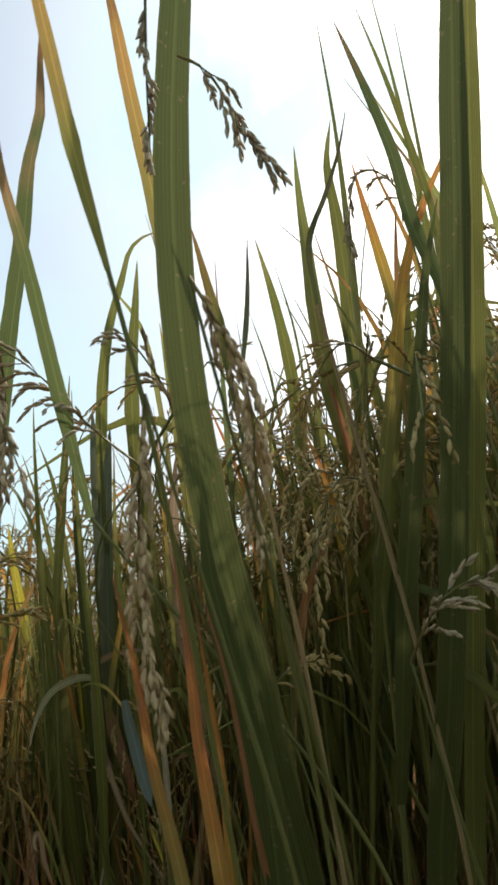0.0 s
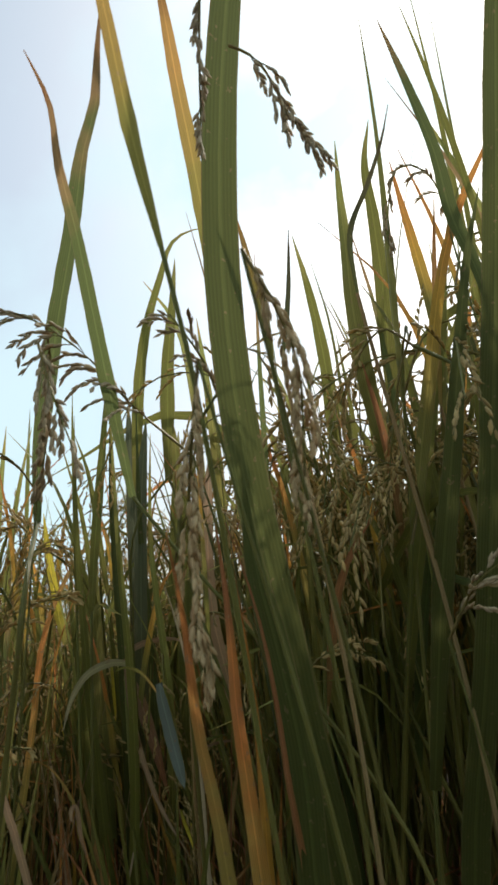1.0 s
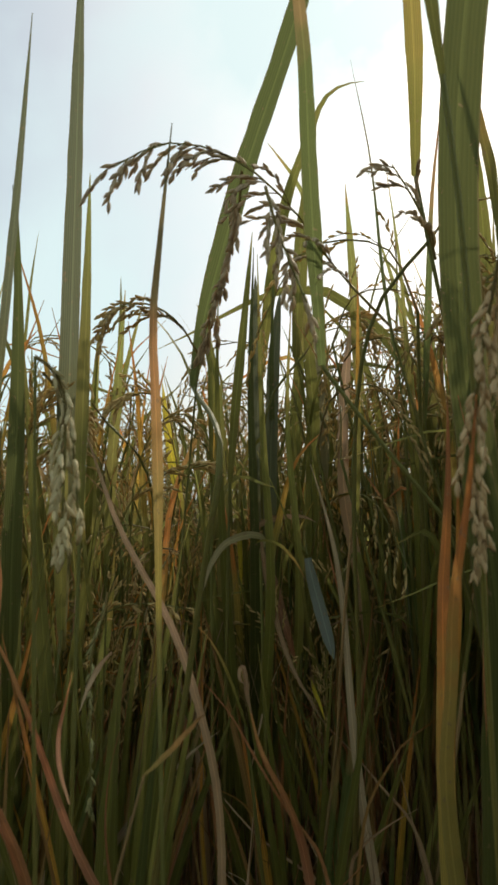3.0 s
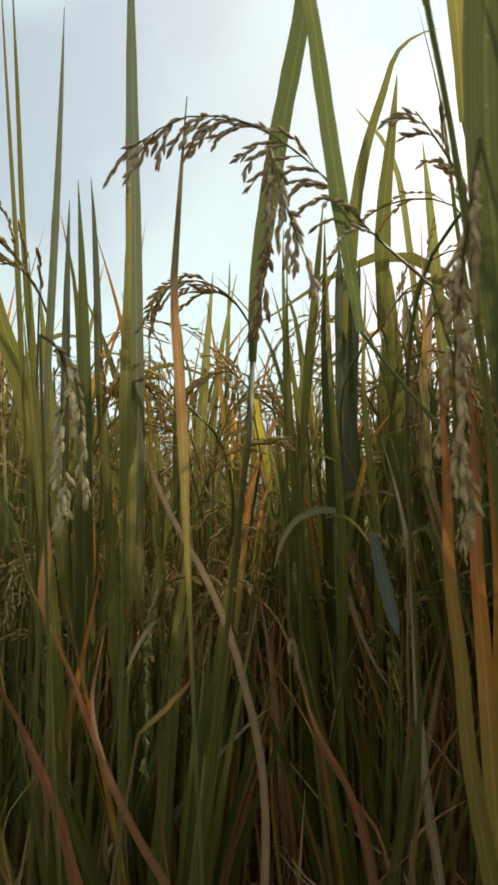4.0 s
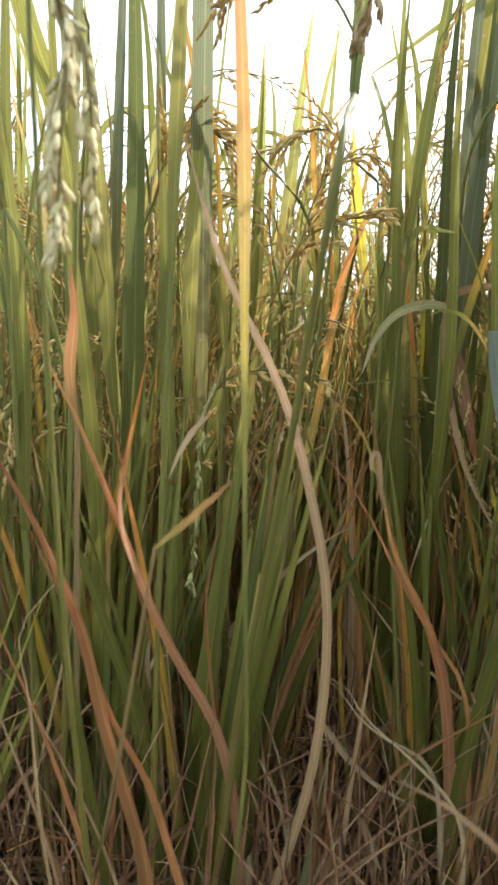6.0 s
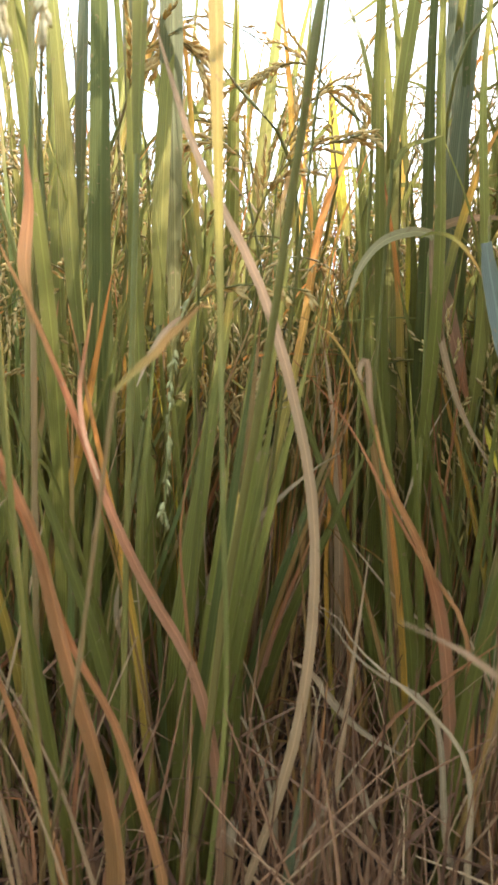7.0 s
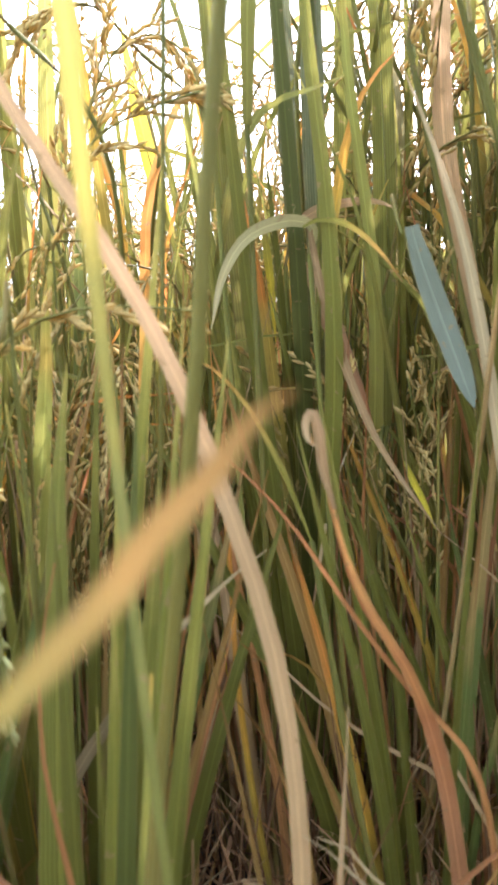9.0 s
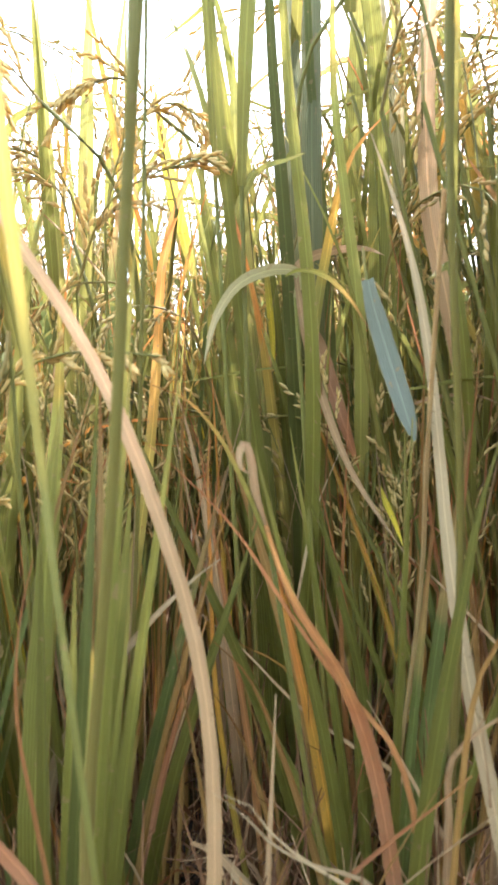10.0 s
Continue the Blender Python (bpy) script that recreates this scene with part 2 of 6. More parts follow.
# ---- geometry helpers ----
def spline(pts, n):
    """n + 1 places, evenly spread by length, on a smooth curve through the given ones."""
    p = [Vector(q) for q in pts]
    if len(p) == 2:
        return [p[0].lerp(p[1], i / n) for i in range(n + 1)]
    p = [p[0] * 2 - p[1]] + p + [p[-1] * 2 - p[-2]]
    knots = [0.0]
    for q, r in zip(p, p[1:]):
        knots.append(knots[-1] + max((r - q).length, 1e-5) ** 0.7)
    fine = []
    for k in range(1, len(p) - 2):
        a, b, c, d = p[k - 1:k + 3]
        t0, t1, t2, t3 = knots[k - 1:k + 3]
        for j in range(10):
            t = t1 + (t2 - t1) * j / 10
            e = a * ((t1 - t) / (t1 - t0)) + b * ((t - t0) / (t1 - t0))
            f = b * ((t2 - t) / (t2 - t1)) + c * ((t - t1) / (t2 - t1))
            g = c * ((t3 - t) / (t3 - t2)) + d * ((t - t2) / (t3 - t2))
            h = e * ((t2 - t) / (t2 - t0)) + f * ((t - t0) / (t2 - t0))
            i = f * ((t3 - t) / (t3 - t1)) + g * ((t - t1) / (t3 - t1))
            fine.append(h * ((t2 - t) / (t2 - t1)) + i * ((t - t1) / (t2 - t1)))
    fine.append(p[-2])
    run = [0.0]
    for q, r in zip(fine, fine[1:]):
        run.append(run[-1] + (r - q).length)
    out, k = [], 0
    for i in range(n + 1):
        want = run[-1] * i / n
        while k < len(run) - 2 and run[k + 1] < want:
            k += 1
        u = (want - run[k]) / max(run[k + 1] - run[k], 1e-9)
        out.append(fine[k].lerp(fine[k + 1], min(max(u, 0), 1)))
    return out


class Soup:
    """Vertices, faces and leaf coordinates of one mesh."""

    def __init__(self):
        self.v, self.f, self.uv = [], [], []

    def blade(self, pts, width, n=12, turn=0.0, twist=0.0, fold=0.22, tip=2.4, foot=0.6, wave=0.0, frayed=0.0, facing=(0, 1, 0), rise=3.2):
        """A folded ribbon: narrow foot, full width at a third, tapering to a point."""
        c = spline(pts, n)
        base = len(self.v)
        phase = random.uniform(0, 6.3)
        for i, p in enumerate(c):
            s = i / n
            t = (c[min(i + 1, n)] - c[max(i - 1, 0)]).normalized()
            side = t.cross(Vector(facing))
            if side.length < 1e-4:
                side = Vector((1, 0, 0))
            side.normalize()
            up = side.cross(t)
            a = turn + twist * s + wave * math.sin(phase + 9 * s)
            d = side * math.cos(a) + up * math.sin(a)
            e = t.cross(d)
            w = width * 0.5 * min(1.0, foot + (1 - foot) * (s * rise) ** (1.0 if rise > 2 else 8.0)) * max(0.0, 1 - s ** tip) ** 0.85
            w = max(w * (1 + frayed * random.uniform(-1, 1)), 0.0003)
            self.v += [p - d * w + e * w * fold, p - e * w * fold * 0.6, p + d * w + e * w * fold]
            if i:
                q = base + 3 * (i - 1)
                for k in (0, 1):
                    self.f.append((q + k, q + k + 1, q + k + 4, q + k + 3))
                    s0, s1, u0, u1 = (i - 1) / n, s, k * 0.5, k * 0.5 + 0.5
                    self.uv += [(u0, s0), (u1, s0), (u1, s1), (u0, s1)]

    def tube(self, pts, r0, r1, n=10, sides=6, nodes=()):
        """A round stalk from r0 to r1, with swollen joints."""
        c = spline(pts, n)
        base = len(self.v)
        for i, p in enumerate(c):
            s = i / n
            t = (c[min(i + 1, n)] - c[max(i - 1, 0)]).normalized()
            a = t.orthogonal().normalized()
            b = t.cross(a)
            r = r0 + (r1 - r0) * s
            for q in nodes:
                if abs(s - q) < 0.5 / n:
                    r *= 1.35
            for k in range(sides):
                w = 2 * math.pi * k / sides
                self.v.append(p + (a * math.cos(w) + b * math.sin(w)) * r)
            if i:
                q = base + sides * (i - 1)
                for k in range(sides):
                    k2 = (k + 1) % sides
                    self.f.append((q + k, q + k2, q + sides + k2, q + sides + k))
                    u0, u1 = k / sides, (k + 1) / sides
                    self.uv += [(u0, (i - 1) / n), (u1, (i - 1) / n), (u1, s), (u0, s)]

    def grain(self, p, way, length, fat, sides=5):
        """A husked grain: pointed at both ends, flattened, with a short awn."""
        t = way.normalized()
        a = t.orthogonal().normalized()
        b = t.cross(a)
        base = len(self.v)
        rings = ((0.16, 0.62), (0.48, 1.0), (0.8, 0.6))
        self.v.append(p)
        for s, w in rings:
            for k in range(sides):
                g = 2 * math.pi * k / sides
                self.v.append(p + t * length * s + (a * math.cos(g) + b * math.sin(g) * 0.75) * fat * 0.5 * w)
        self.v.append(p + t * length * 1.04)
        last = len(self.v) - 1
        for k in range(sides):
            k2 = (k + 1) % sides
            self.f.append((base, base + 1 + k2, base + 1 + k))
            self.uv += [(0, 0)] * 3
            for r in (0, 1):
                o = base + 1 + r * sides
                self.f.append((o + k, o + k2, o + sides + k2, o + sides + k))
                self.uv += [(0, 0)] * 4
            o = base + 1 + 2 * sides
            self.f.append((o + k, o + k2, last))
            self.uv += [(0, 0)] * 3

    def mesh(self, name, mat, smooth=True):
        me = bpy.data.meshes.new(name)
        me.from_pydata([tuple(q) for q in self.v], [], self.f)
        layer = me.uv_layers.new(name="UVMap")
        layer.data.foreach_set("uv", [x for q in self.uv for x in q])
        me.materials.append(mat)
        if smooth:
            me.polygons.foreach_set("use_smooth", [True] * len(me.polygons))
        me.update()
        return me


def part(name, soup, mat, parent, label="", kind=""):
    ob = new(name, soup.mesh(name, mat))
    ob.parent = parent
    return tagged(ob, label, kind=kind)


def thing(name, at, label, category, group=""):
    ob = new(name)
    ob.empty_display_size = 0.05
    ob.location = at
    return tagged(ob, label, category, group)


def rel(root, pts):
    """Places relative to the thing's foot."""
    o = Vector(root.location)
    return [Vector(p) - o for p in pts]


LABELS = {"green": "long green leaf blade", "darkgreen": "shaded dark green leaf blade", "dark": "withered dark thin leaf", "bluegreen": "bluish green leaf blade",
          "blue": "glossy blue-grey green leaf", "palegreen": "fading pale green arched leaf", "yellowgreen": "yellow-green leaf blade", "yellow": "small yellow leaf",
          "greenbt": "green leaf with brown tip", "orangeedge": "leaf turning brown along its edge", "orange": "orange-tipped upright leaf",
          "orangetip": "orange and yellow dying leaf", "orangemid": "leaf with a bright orange band", "flame": "yellow and orange leaf narrowing to a green stem", "orangedry": "rusty orange bent leaf",
          "reddry": "dry reddish brown twisted leaf", "brown": "narrow brown leaf", "tan": "dry tan bent leaf", "pale": "pale dry straw leaf"}


def leaf(root, pts, width, look_of, turn=0.0, twist=0.0, foot=0.35, wave=0.05, n=16, tip=2.4, rise=3.2):
    s = Soup()
    s.blade(rel(root, pts), width, n=n, turn=turn, twist=twist, foot=foot, wave=wave, frayed=0.05, tip=tip, rise=rise)
    return part("leaf", s, M[look_of], root, LABELS[look_of])


def stalk(root, pts, r0=0.0024, r1=0.0016, dry=False):
    s = Soup()
    s.tube(rel(root, pts), r0, r1, n=26, nodes=(0.36, 0.72))
    return part("stem", s, M["drystem" if dry else "stem"], root, "dry brown stem" if dry else "")


def tuft(root, n, tall, seed, dead=5):
    """More blades of the same hill, steep and crowded, with dead ones at the foot."""
    random.seed(seed)
    for i in range(n + dead):
        a, r = random.uniform(0, 6.3), random.uniform(0, 0.03)
        d = Vector((math.cos(a), math.sin(a) * 0.7, 0))
        p0 = d * r
        withered = i >= n
        ln = random.uniform(0.14, 0.34) if withered else tall * random.uniform(0.55, 1.0)
        out = random.uniform(0.02, 0.3) if withered else random.uniform(0.02, 0.16)
        p1 = p0 + d * ln * out * 0.3 + Vector((0, 0, ln * 0.5))
        p2 = p0 + d * ln * out + Vector((0, 0, ln * (random.uniform(0.4, 0.95) if withered else 0.97)))
        if withered:
            kind = random.choices(("tan", "brown", "reddry", "pale"), (4, 6, 5, 1))[0]
        else:
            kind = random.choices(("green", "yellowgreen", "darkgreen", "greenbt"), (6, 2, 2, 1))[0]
        s = Soup()
        s.blade([p0, p1, p2], random.uniform(0.0026, 0.0055) if withered else random.uniform(0.007, 0.011), n=12, turn=random.uniform(-0.8, 0.8),
                twist=random.uniform(-1.4, 1.4) if withered else random.uniform(-0.4, 0.4), foot=0.45, wave=0.15 if withered else 0.04)
        part("leaf", s, M[kind], root, LABELS[kind])


GRAINS = {}


def grain_mesh(kind):
    """One husked grain of unit length, shared by all the grains of a kind."""
    if kind not in GRAINS:
        s = Soup()
        s.grain(Vector((0, 0, 0)), Vector((0, 0, 1)), 1.0, 0.37, sides=6)
        GRAINS[kind] = s.mesh("grain", M[kind])
    return GRAINS[kind]


def panicle(root, pts, grain, branches=9, per=9, spread=0.05, size=0.0075, droop=0.7, local=False, label="", single=False, start=0.22):
    """A rice panicle: a thin bowed axis, side branches that hang from it, each strung with grains."""
    c = spline(pts if local else rel(root, pts), 24)
    axis, seeds, singles = Soup(), Soup(), []
    axis.tube(c[::2], 0.0011, 0.0005, n=12, sides=5)
    down = Vector((0, 0, -1))
    for b in range(branches):
        u = start + (1 - start) * b / max(1, branches - 1)
        k = min(int(u * 24), 23)
        t = (c[min(k + 1, 24)] - c[max(k - 1, 0)]).normalized()
        out = Vector((random.uniform(-1, 1), random.uniform(-1, 1), random.uniform(-0.5, 0.9))).normalized()
        ln = spread * random.uniform(0.75, 1.25) * (1.15 - 0.45 * u)
        d = (t * 1.1 + out * 0.55).normalized()
        p, string = c[k].copy(), [c[k].copy()]
        for q in range(6):
            d = (d + down * droop * 0.22).normalized()
            p = p + d * ln / 6
            string.append(p.copy())
        axis.tube(string, 0.00045, 0.0003, n=5, sides=4)
        g = spline(string, 40)
        m = max(3, int(per * random.uniform(0.8, 1.2)))
        for q in range(m):
            j = int(6 + 33 * q / m)
            way = (g[min(j + 2, 40)] - g[j]).normalized()
            side = Vector((random.uniform(-1, 1), random.uniform(-1, 1), random.uniform(-1, 1)))
            way = (way + side * 0.38).normalized()
            if single:
                singles.append((g[j], way, size * random.uniform(0.88, 1.12)))
                continue
            seeds.grain(g[j], way, size * random.uniform(0.88, 1.12), size * 0.36 * random.uniform(0.85, 1.15))
    ax = part("panicle", axis, M["stem"], root, label)
    if not single:
        part("grain_cluster", seeds, M[grain], ax, kind="stuff")
    for p, way, ln in singles:
        ob = new("grain", grain_mesh(grain))
        ob.parent = ax
        ob.matrix_basis = Matrix.Translation(p) @ way.to_track_quat('Z', 'X').to_matrix().to_4x4() @ Matrix.Scale(ln, 4)
    return ax


# ---- ground ----
def ground():
    s = Soup()
    xs = [-300, -60, -15, -5] + [i * 0.12 for i in range(-24, 25)] + [5, 15, 60, 300]
    ys = [-300, -60, -15, -4] + [i * 0.12 for i in range(-8, 40)] + [8, 20, 80, 300]
    for y in ys:
        for x in xs:
            near = abs(x) < 3 and -1 < y < 5
            z = 0.025 * noise.noise((x * 3.1, y * 3.1, 0)) + 0.012 * noise.noise((x * 11, y * 11, 3)) - 0.012 if near else -0.02
            s.v.append(Vector((x, y, z)))
    w = len(xs)
    for j in range(len(ys) - 1):
        for i in range(w - 1):
            a = j * w + i
            s.f.append((a, a + 1, a + w + 1, a + w))
            s.uv += [(0, 0)] * 4
    ob = new("ground", s.mesh("ground", M["mud"]))
    tagged(ob, "dark damp paddy mud under the rice", "ground", kind="structure")


ground()


def litter():
    s = Soup()
    for _ in range(6500):
        y = random.uniform(0.42, 1.9)
        x = random.uniform(-0.95 * y - 0.3, 0.5 * y + 0.3)
        a, ln = random.uniform(0, 6.3), random.uniform(0.05, 0.24)
        rise = min(abs(random.gauss(0, 1.0)) * ln, 0.15)
        z = random.uniform(0.0, 0.05)
        p = Vector((x, y, z))
        q = p + Vector((math.cos(a) * ln, math.sin(a) * ln, rise))
        s.blade([p, (p + q) / 2 + Vector((0, 0, random.uniform(-0.01, 0.03))), q], random.uniform(0.0014, 0.004), n=4, turn=random.uniform(-1, 1), facing=(0, 0, 1))
    for _ in range(4200):          # broken dry shoots still standing in it
        y = random.uniform(0.46, 1.3)
        x = random.uniform(-0.95 * y - 0.2, 0.5 * y + 0.2)
        p, ln = Vector((x, y, -0.01)), random.uniform(0.06, 0.25)
        q = p + Vector((random.gauss(0, 0.16) * ln, random.gauss(0, 0.16) * ln, ln))
        s.blade([p, (p + q) / 2 + Vector((random.gauss(0, 0.006), 0, 0)), q], random.uniform(0.0015, 0.0036), n=4, turn=random.uniform(-1, 1), foot=0.8)
    ob = new("straw_litter", s.mesh("straw_litter", M["straw"]))
    tagged(ob, "dry brown rice straw fallen on the mud", "straw", kind="stuff")
    pale = Soup()                  # bleached straws lying on top and leaning against the stems
    for _ in range(1000):
        y = random.uniform(0.48, 1.25)
        x = random.uniform(-0.95 * y - 0.1, 0.35 * y + 0.1)
        a, ln = random.uniform(0, 6.3), random.uniform(0.05, 0.2)
        p = Vector((x, y, random.uniform(0.0, 0.07)))
        q = p + Vector((math.cos(a) * ln * 0.7, math.sin(a) * ln * 0.7, abs(random.gauss(0.3, 0.7)) * ln))
        pale.blade([p, (p + q) / 2 + Vector((random.gauss(0, 0.01), 0, random.uniform(-0.01, 0.02))), q], random.uniform(0.0012, 0.003), n=5, turn=random.uniform(-1, 1), facing=(0, 0, 1))
    tagged(new("bleached_straw", pale.mesh("bleached_straw", M["tan"])), "bleached tan straws lying over the brown litter", "straw", kind="stuff")


litter()


# ---- rice plants near the camera, leaf by leaf ----
plant = thing("rice_plant", (0.084, 0.400, 0), "rice plant with dry tan leaves and a heavy panicle in mud", "rice plant", "rice plants close by")
stalk(plant, [(0.090, 0.400, 0.000), (0.083, 0.395, 0.128), (0.061, 0.380, 0.352), (-0.008, 0.334, 0.641)], 0.0016, 0.0009)
panicle(plant, [(-0.008, 0.334, 0.641), (-0.010, 0.338, 0.627), (-0.015, 0.348, 0.583), (-0.017, 0.358, 0.542), (-0.014, 0.365, 0.515), (-0.012, 0.371, 0.488)], "grain_dry", branches=20, per=10, spread=0.034, size=0.0080, droop=1.4, label="large dry straw-coloured panicle hanging close", single=True, start=0.08)
stalk(plant, [(0.106, 0.400, 0.000), (0.100, 0.395, 0.140), (0.079, 0.380, 0.385), (0.016, 0.333, 0.700)], 0.0016, 0.0009)
panicle(plant, [(0.016, 0.333, 0.700), (0.031, 0.339, 0.672), (0.042, 0.346, 0.641), (0.043, 0.355, 0.599), (0.043, 0.361, 0.572)], "grain_dry", branches=20, per=10, spread=0.034, size=0.0080, droop=1.4, label="large dry straw-coloured panicle hanging close", single=True, start=0.08)
stalk(plant, [(0.056, 0.400, 0.000), (0.040, 0.394, 0.057), (0.013, 0.385, 0.157), (-0.010, 0.378, 0.285)], 0.0021, 0.0015, dry=True)
leaf(plant, [(-0.010, 0.378, 0.285), (-0.026, 0.372, 0.298), (-0.040, 0.368, 0.310), (-0.053, 0.364, 0.319), (-0.064, 0.360, 0.324), (-0.069, 0.358, 0.326)], 0.0035, "tan", turn=0.10, twist=0.23, foot=0.45, n=26, tip=2.4)

plant = thing("rice_plant", (-0.196, 0.478, 0), "rice plant with dry tan leaves and rusty bent leaves in mud", "rice plant", "rice plants close by")
stalk(plant, [(-0.213, 0.453, 0.000), (-0.218, 0.435, 0.116), (-0.227, 0.407, 0.318), (-0.235, 0.383, 0.578)], 0.0016, 0.0009)
panicle(plant, [(-0.235, 0.383, 0.578), (-0.227, 0.385, 0.573), (-0.220, 0.386, 0.562), (-0.217, 0.384, 0.538), (-0.215, 0.380, 0.513), (-0.214, 0.377, 0.487)], "grain_white", branches=12, per=9, spread=0.030, size=0.0085, droop=1.9, label="milky white hanging rice panicle", single=True, start=0.08)
leaf(plant, [(-0.185, 0.450, 0.000), (-0.189, 0.443, 0.029), (-0.196, 0.431, 0.079), (-0.201, 0.420, 0.143), (-0.211, 0.420, 0.166), (-0.225, 0.419, 0.194), (-0.239, 0.417, 0.215), (-0.250, 0.415, 0.231)], 0.0025, "tan", turn=-0.09, twist=0.07, foot=0.40, n=26, tip=2.4)
leaf(plant, [(-0.201, 0.448, 0.000), (-0.211, 0.442, 0.035), (-0.226, 0.431, 0.097), (-0.240, 0.422, 0.176), (-0.256, 0.422, 0.211), (-0.279, 0.421, 0.256), (-0.299, 0.420, 0.292), (-0.310, 0.419, 0.309)], 0.0032, "tan", turn=0.08, twist=-0.10, foot=0.40, n=26, tip=2.4)
leaf(plant, [(-0.217, 0.456, 0.000), (-0.227, 0.451, 0.036), (-0.244, 0.443, 0.100), (-0.259, 0.436, 0.181), (-0.274, 0.443, 0.245), (-0.285, 0.447, 0.283), (-0.271, 0.459, 0.310)], 0.0031, "tan", turn=-0.20, twist=0.24, foot=0.40, n=26, tip=2.4)
leaf(plant, [(-0.182, 0.452, 0.000), (-0.185, 0.449, 0.025), (-0.191, 0.444, 0.068), (-0.196, 0.440, 0.123), (-0.204, 0.440, 0.141), (-0.220, 0.440, 0.177), (-0.238, 0.438, 0.209), (-0.255, 0.436, 0.234), (-0.267, 0.434, 0.251)], 0.0032, "tan", turn=-0.08, twist=-0.09, foot=0.40, n=26, tip=2.4)
leaf(plant, [(-0.183, 0.458, 0.000), (-0.189, 0.458, 0.033), (-0.198, 0.457, 0.090), (-0.205, 0.456, 0.163), (-0.233, 0.453, 0.242), (-0.250, 0.452, 0.294), (-0.267, 0.448, 0.329), (-0.282, 0.444, 0.357), (-0.299, 0.439, 0.381), (-0.311, 0.434, 0.396)], 0.0133, "orangedry", turn=0.16, twist=0.04, foot=0.40, n=26, tip=2.4)
leaf(plant, [(-0.226, 0.479, 0.000), (-0.230, 0.478, 0.024), (-0.235, 0.478, 0.067), (-0.240, 0.477, 0.121), (-0.247, 0.476, 0.146), (-0.263, 0.475, 0.212), (-0.277, 0.473, 0.270), (-0.287, 0.471, 0.313), (-0.294, 0.470, 0.338)], 0.0108, "green", turn=-0.01, twist=0.14, foot=0.40, n=26, tip=2.4)
leaf(plant, [(-0.170, 0.482, 0.000), (-0.174, 0.480, 0.024), (-0.181, 0.478, 0.066), (-0.186, 0.476, 0.120), (-0.199, 0.472, 0.164), (-0.213, 0.467, 0.205), (-0.232, 0.459, 0.241), (-0.245, 0.454, 0.276), (-0.258, 0.449, 0.307), (-0.266, 0.445, 0.323), (-0.275, 0.441, 0.343)], 0.0061, "orangedry", turn=-0.19, twist=0.10, foot=0.40, n=26, tip=2.4)
leaf(plant, [(-0.177, 0.501, 0.000), (-0.175, 0.502, 0.041), (-0.173, 0.504, 0.113), (-0.171, 0.506, 0.206), (-0.176, 0.497, 0.310), (-0.181, 0.487, 0.421), (-0.183, 0.481, 0.474), (-0.185, 0.476, 0.526), (-0.188, 0.471, 0.574), (-0.191, 0.466, 0.620), (-0.189, 0.463, 0.658), (-0.186, 0.460, 0.705), (-0.183, 0.457, 0.746)], 0.0115, "flame", turn=-0.05, twist=-0.20, foot=0.24, n=26, tip=2.6, rise=1.42)
stalk(plant, [(-0.219, 0.498, 0.000), (-0.226, 0.504, 0.096), (-0.237, 0.513, 0.264), (-0.246, 0.521, 0.480)], 0.0021, 0.0015)
leaf(plant, [(-0.246, 0.521, 0.480), (-0.249, 0.524, 0.538), (-0.251, 0.526, 0.605), (-0.253, 0.528, 0.671), (-0.256, 0.530, 0.747)], 0.0114, "yellowgreen", turn=0.06, twist=0.22, foot=0.45, n=16, tip=2.4)
leaf(plant, [(-0.178, 0.501, 0.000), (-0.158, 0.522, 0.098), (-0.153, 0.525, 0.117), (-0.141, 0.535, 0.181), (-0.139, 0.542, 0.256), (-0.146, 0.545, 0.313), (-0.159, 0.545, 0.359), (-0.173, 0.544, 0.398), (-0.190, 0.542, 0.433), (-0.205, 0.539, 0.457), (-0.223, 0.536, 0.489), (-0.242, 0.534, 0.536), (-0.252, 0.533, 0.561)], 0.0059, "tan", turn=-0.12, twist=0.07, foot=0.40, n=26, tip=6)
stalk(plant, [(-0.196, 0.508, 0.000), (-0.193, 0.512, 0.051), (-0.187, 0.518, 0.141), (-0.182, 0.523, 0.257), (-0.176, 0.521, 0.304), (-0.170, 0.518, 0.349), (-0.163, 0.513, 0.402), (-0.158, 0.509, 0.450), (-0.152, 0.503, 0.494), (-0.147, 0.497, 0.533), (-0.189, 0.653, 0.609)], 0.0025, 0.0019)
leaf(plant, [(-0.193, 0.508, 0.000), (-0.196, 0.517, 0.036), (-0.201, 0.531, 0.098), (-0.205, 0.543, 0.178), (-0.215, 0.547, 0.227), (-0.224, 0.551, 0.275), (-0.224, 0.557, 0.311), (-0.220, 0.563, 0.336)], 0.0038, "orangedry", turn=-0.08, twist=0.12, foot=0.40, n=26, tip=2.4)
leaf(plant, [(-0.186, 0.506, 0.000), (-0.179, 0.535, 0.078), (-0.187, 0.527, 0.174), (-0.199, 0.519, 0.218), (-0.219, 0.507, 0.257), (-0.236, 0.496, 0.297), (-0.248, 0.488, 0.333), (-0.262, 0.476, 0.377), (-0.273, 0.467, 0.408), (-0.281, 0.461, 0.425), (-0.288, 0.454, 0.451)], 0.0082, "reddry", turn=0.09, twist=-0.14, foot=0.40, n=26, tip=2.4)
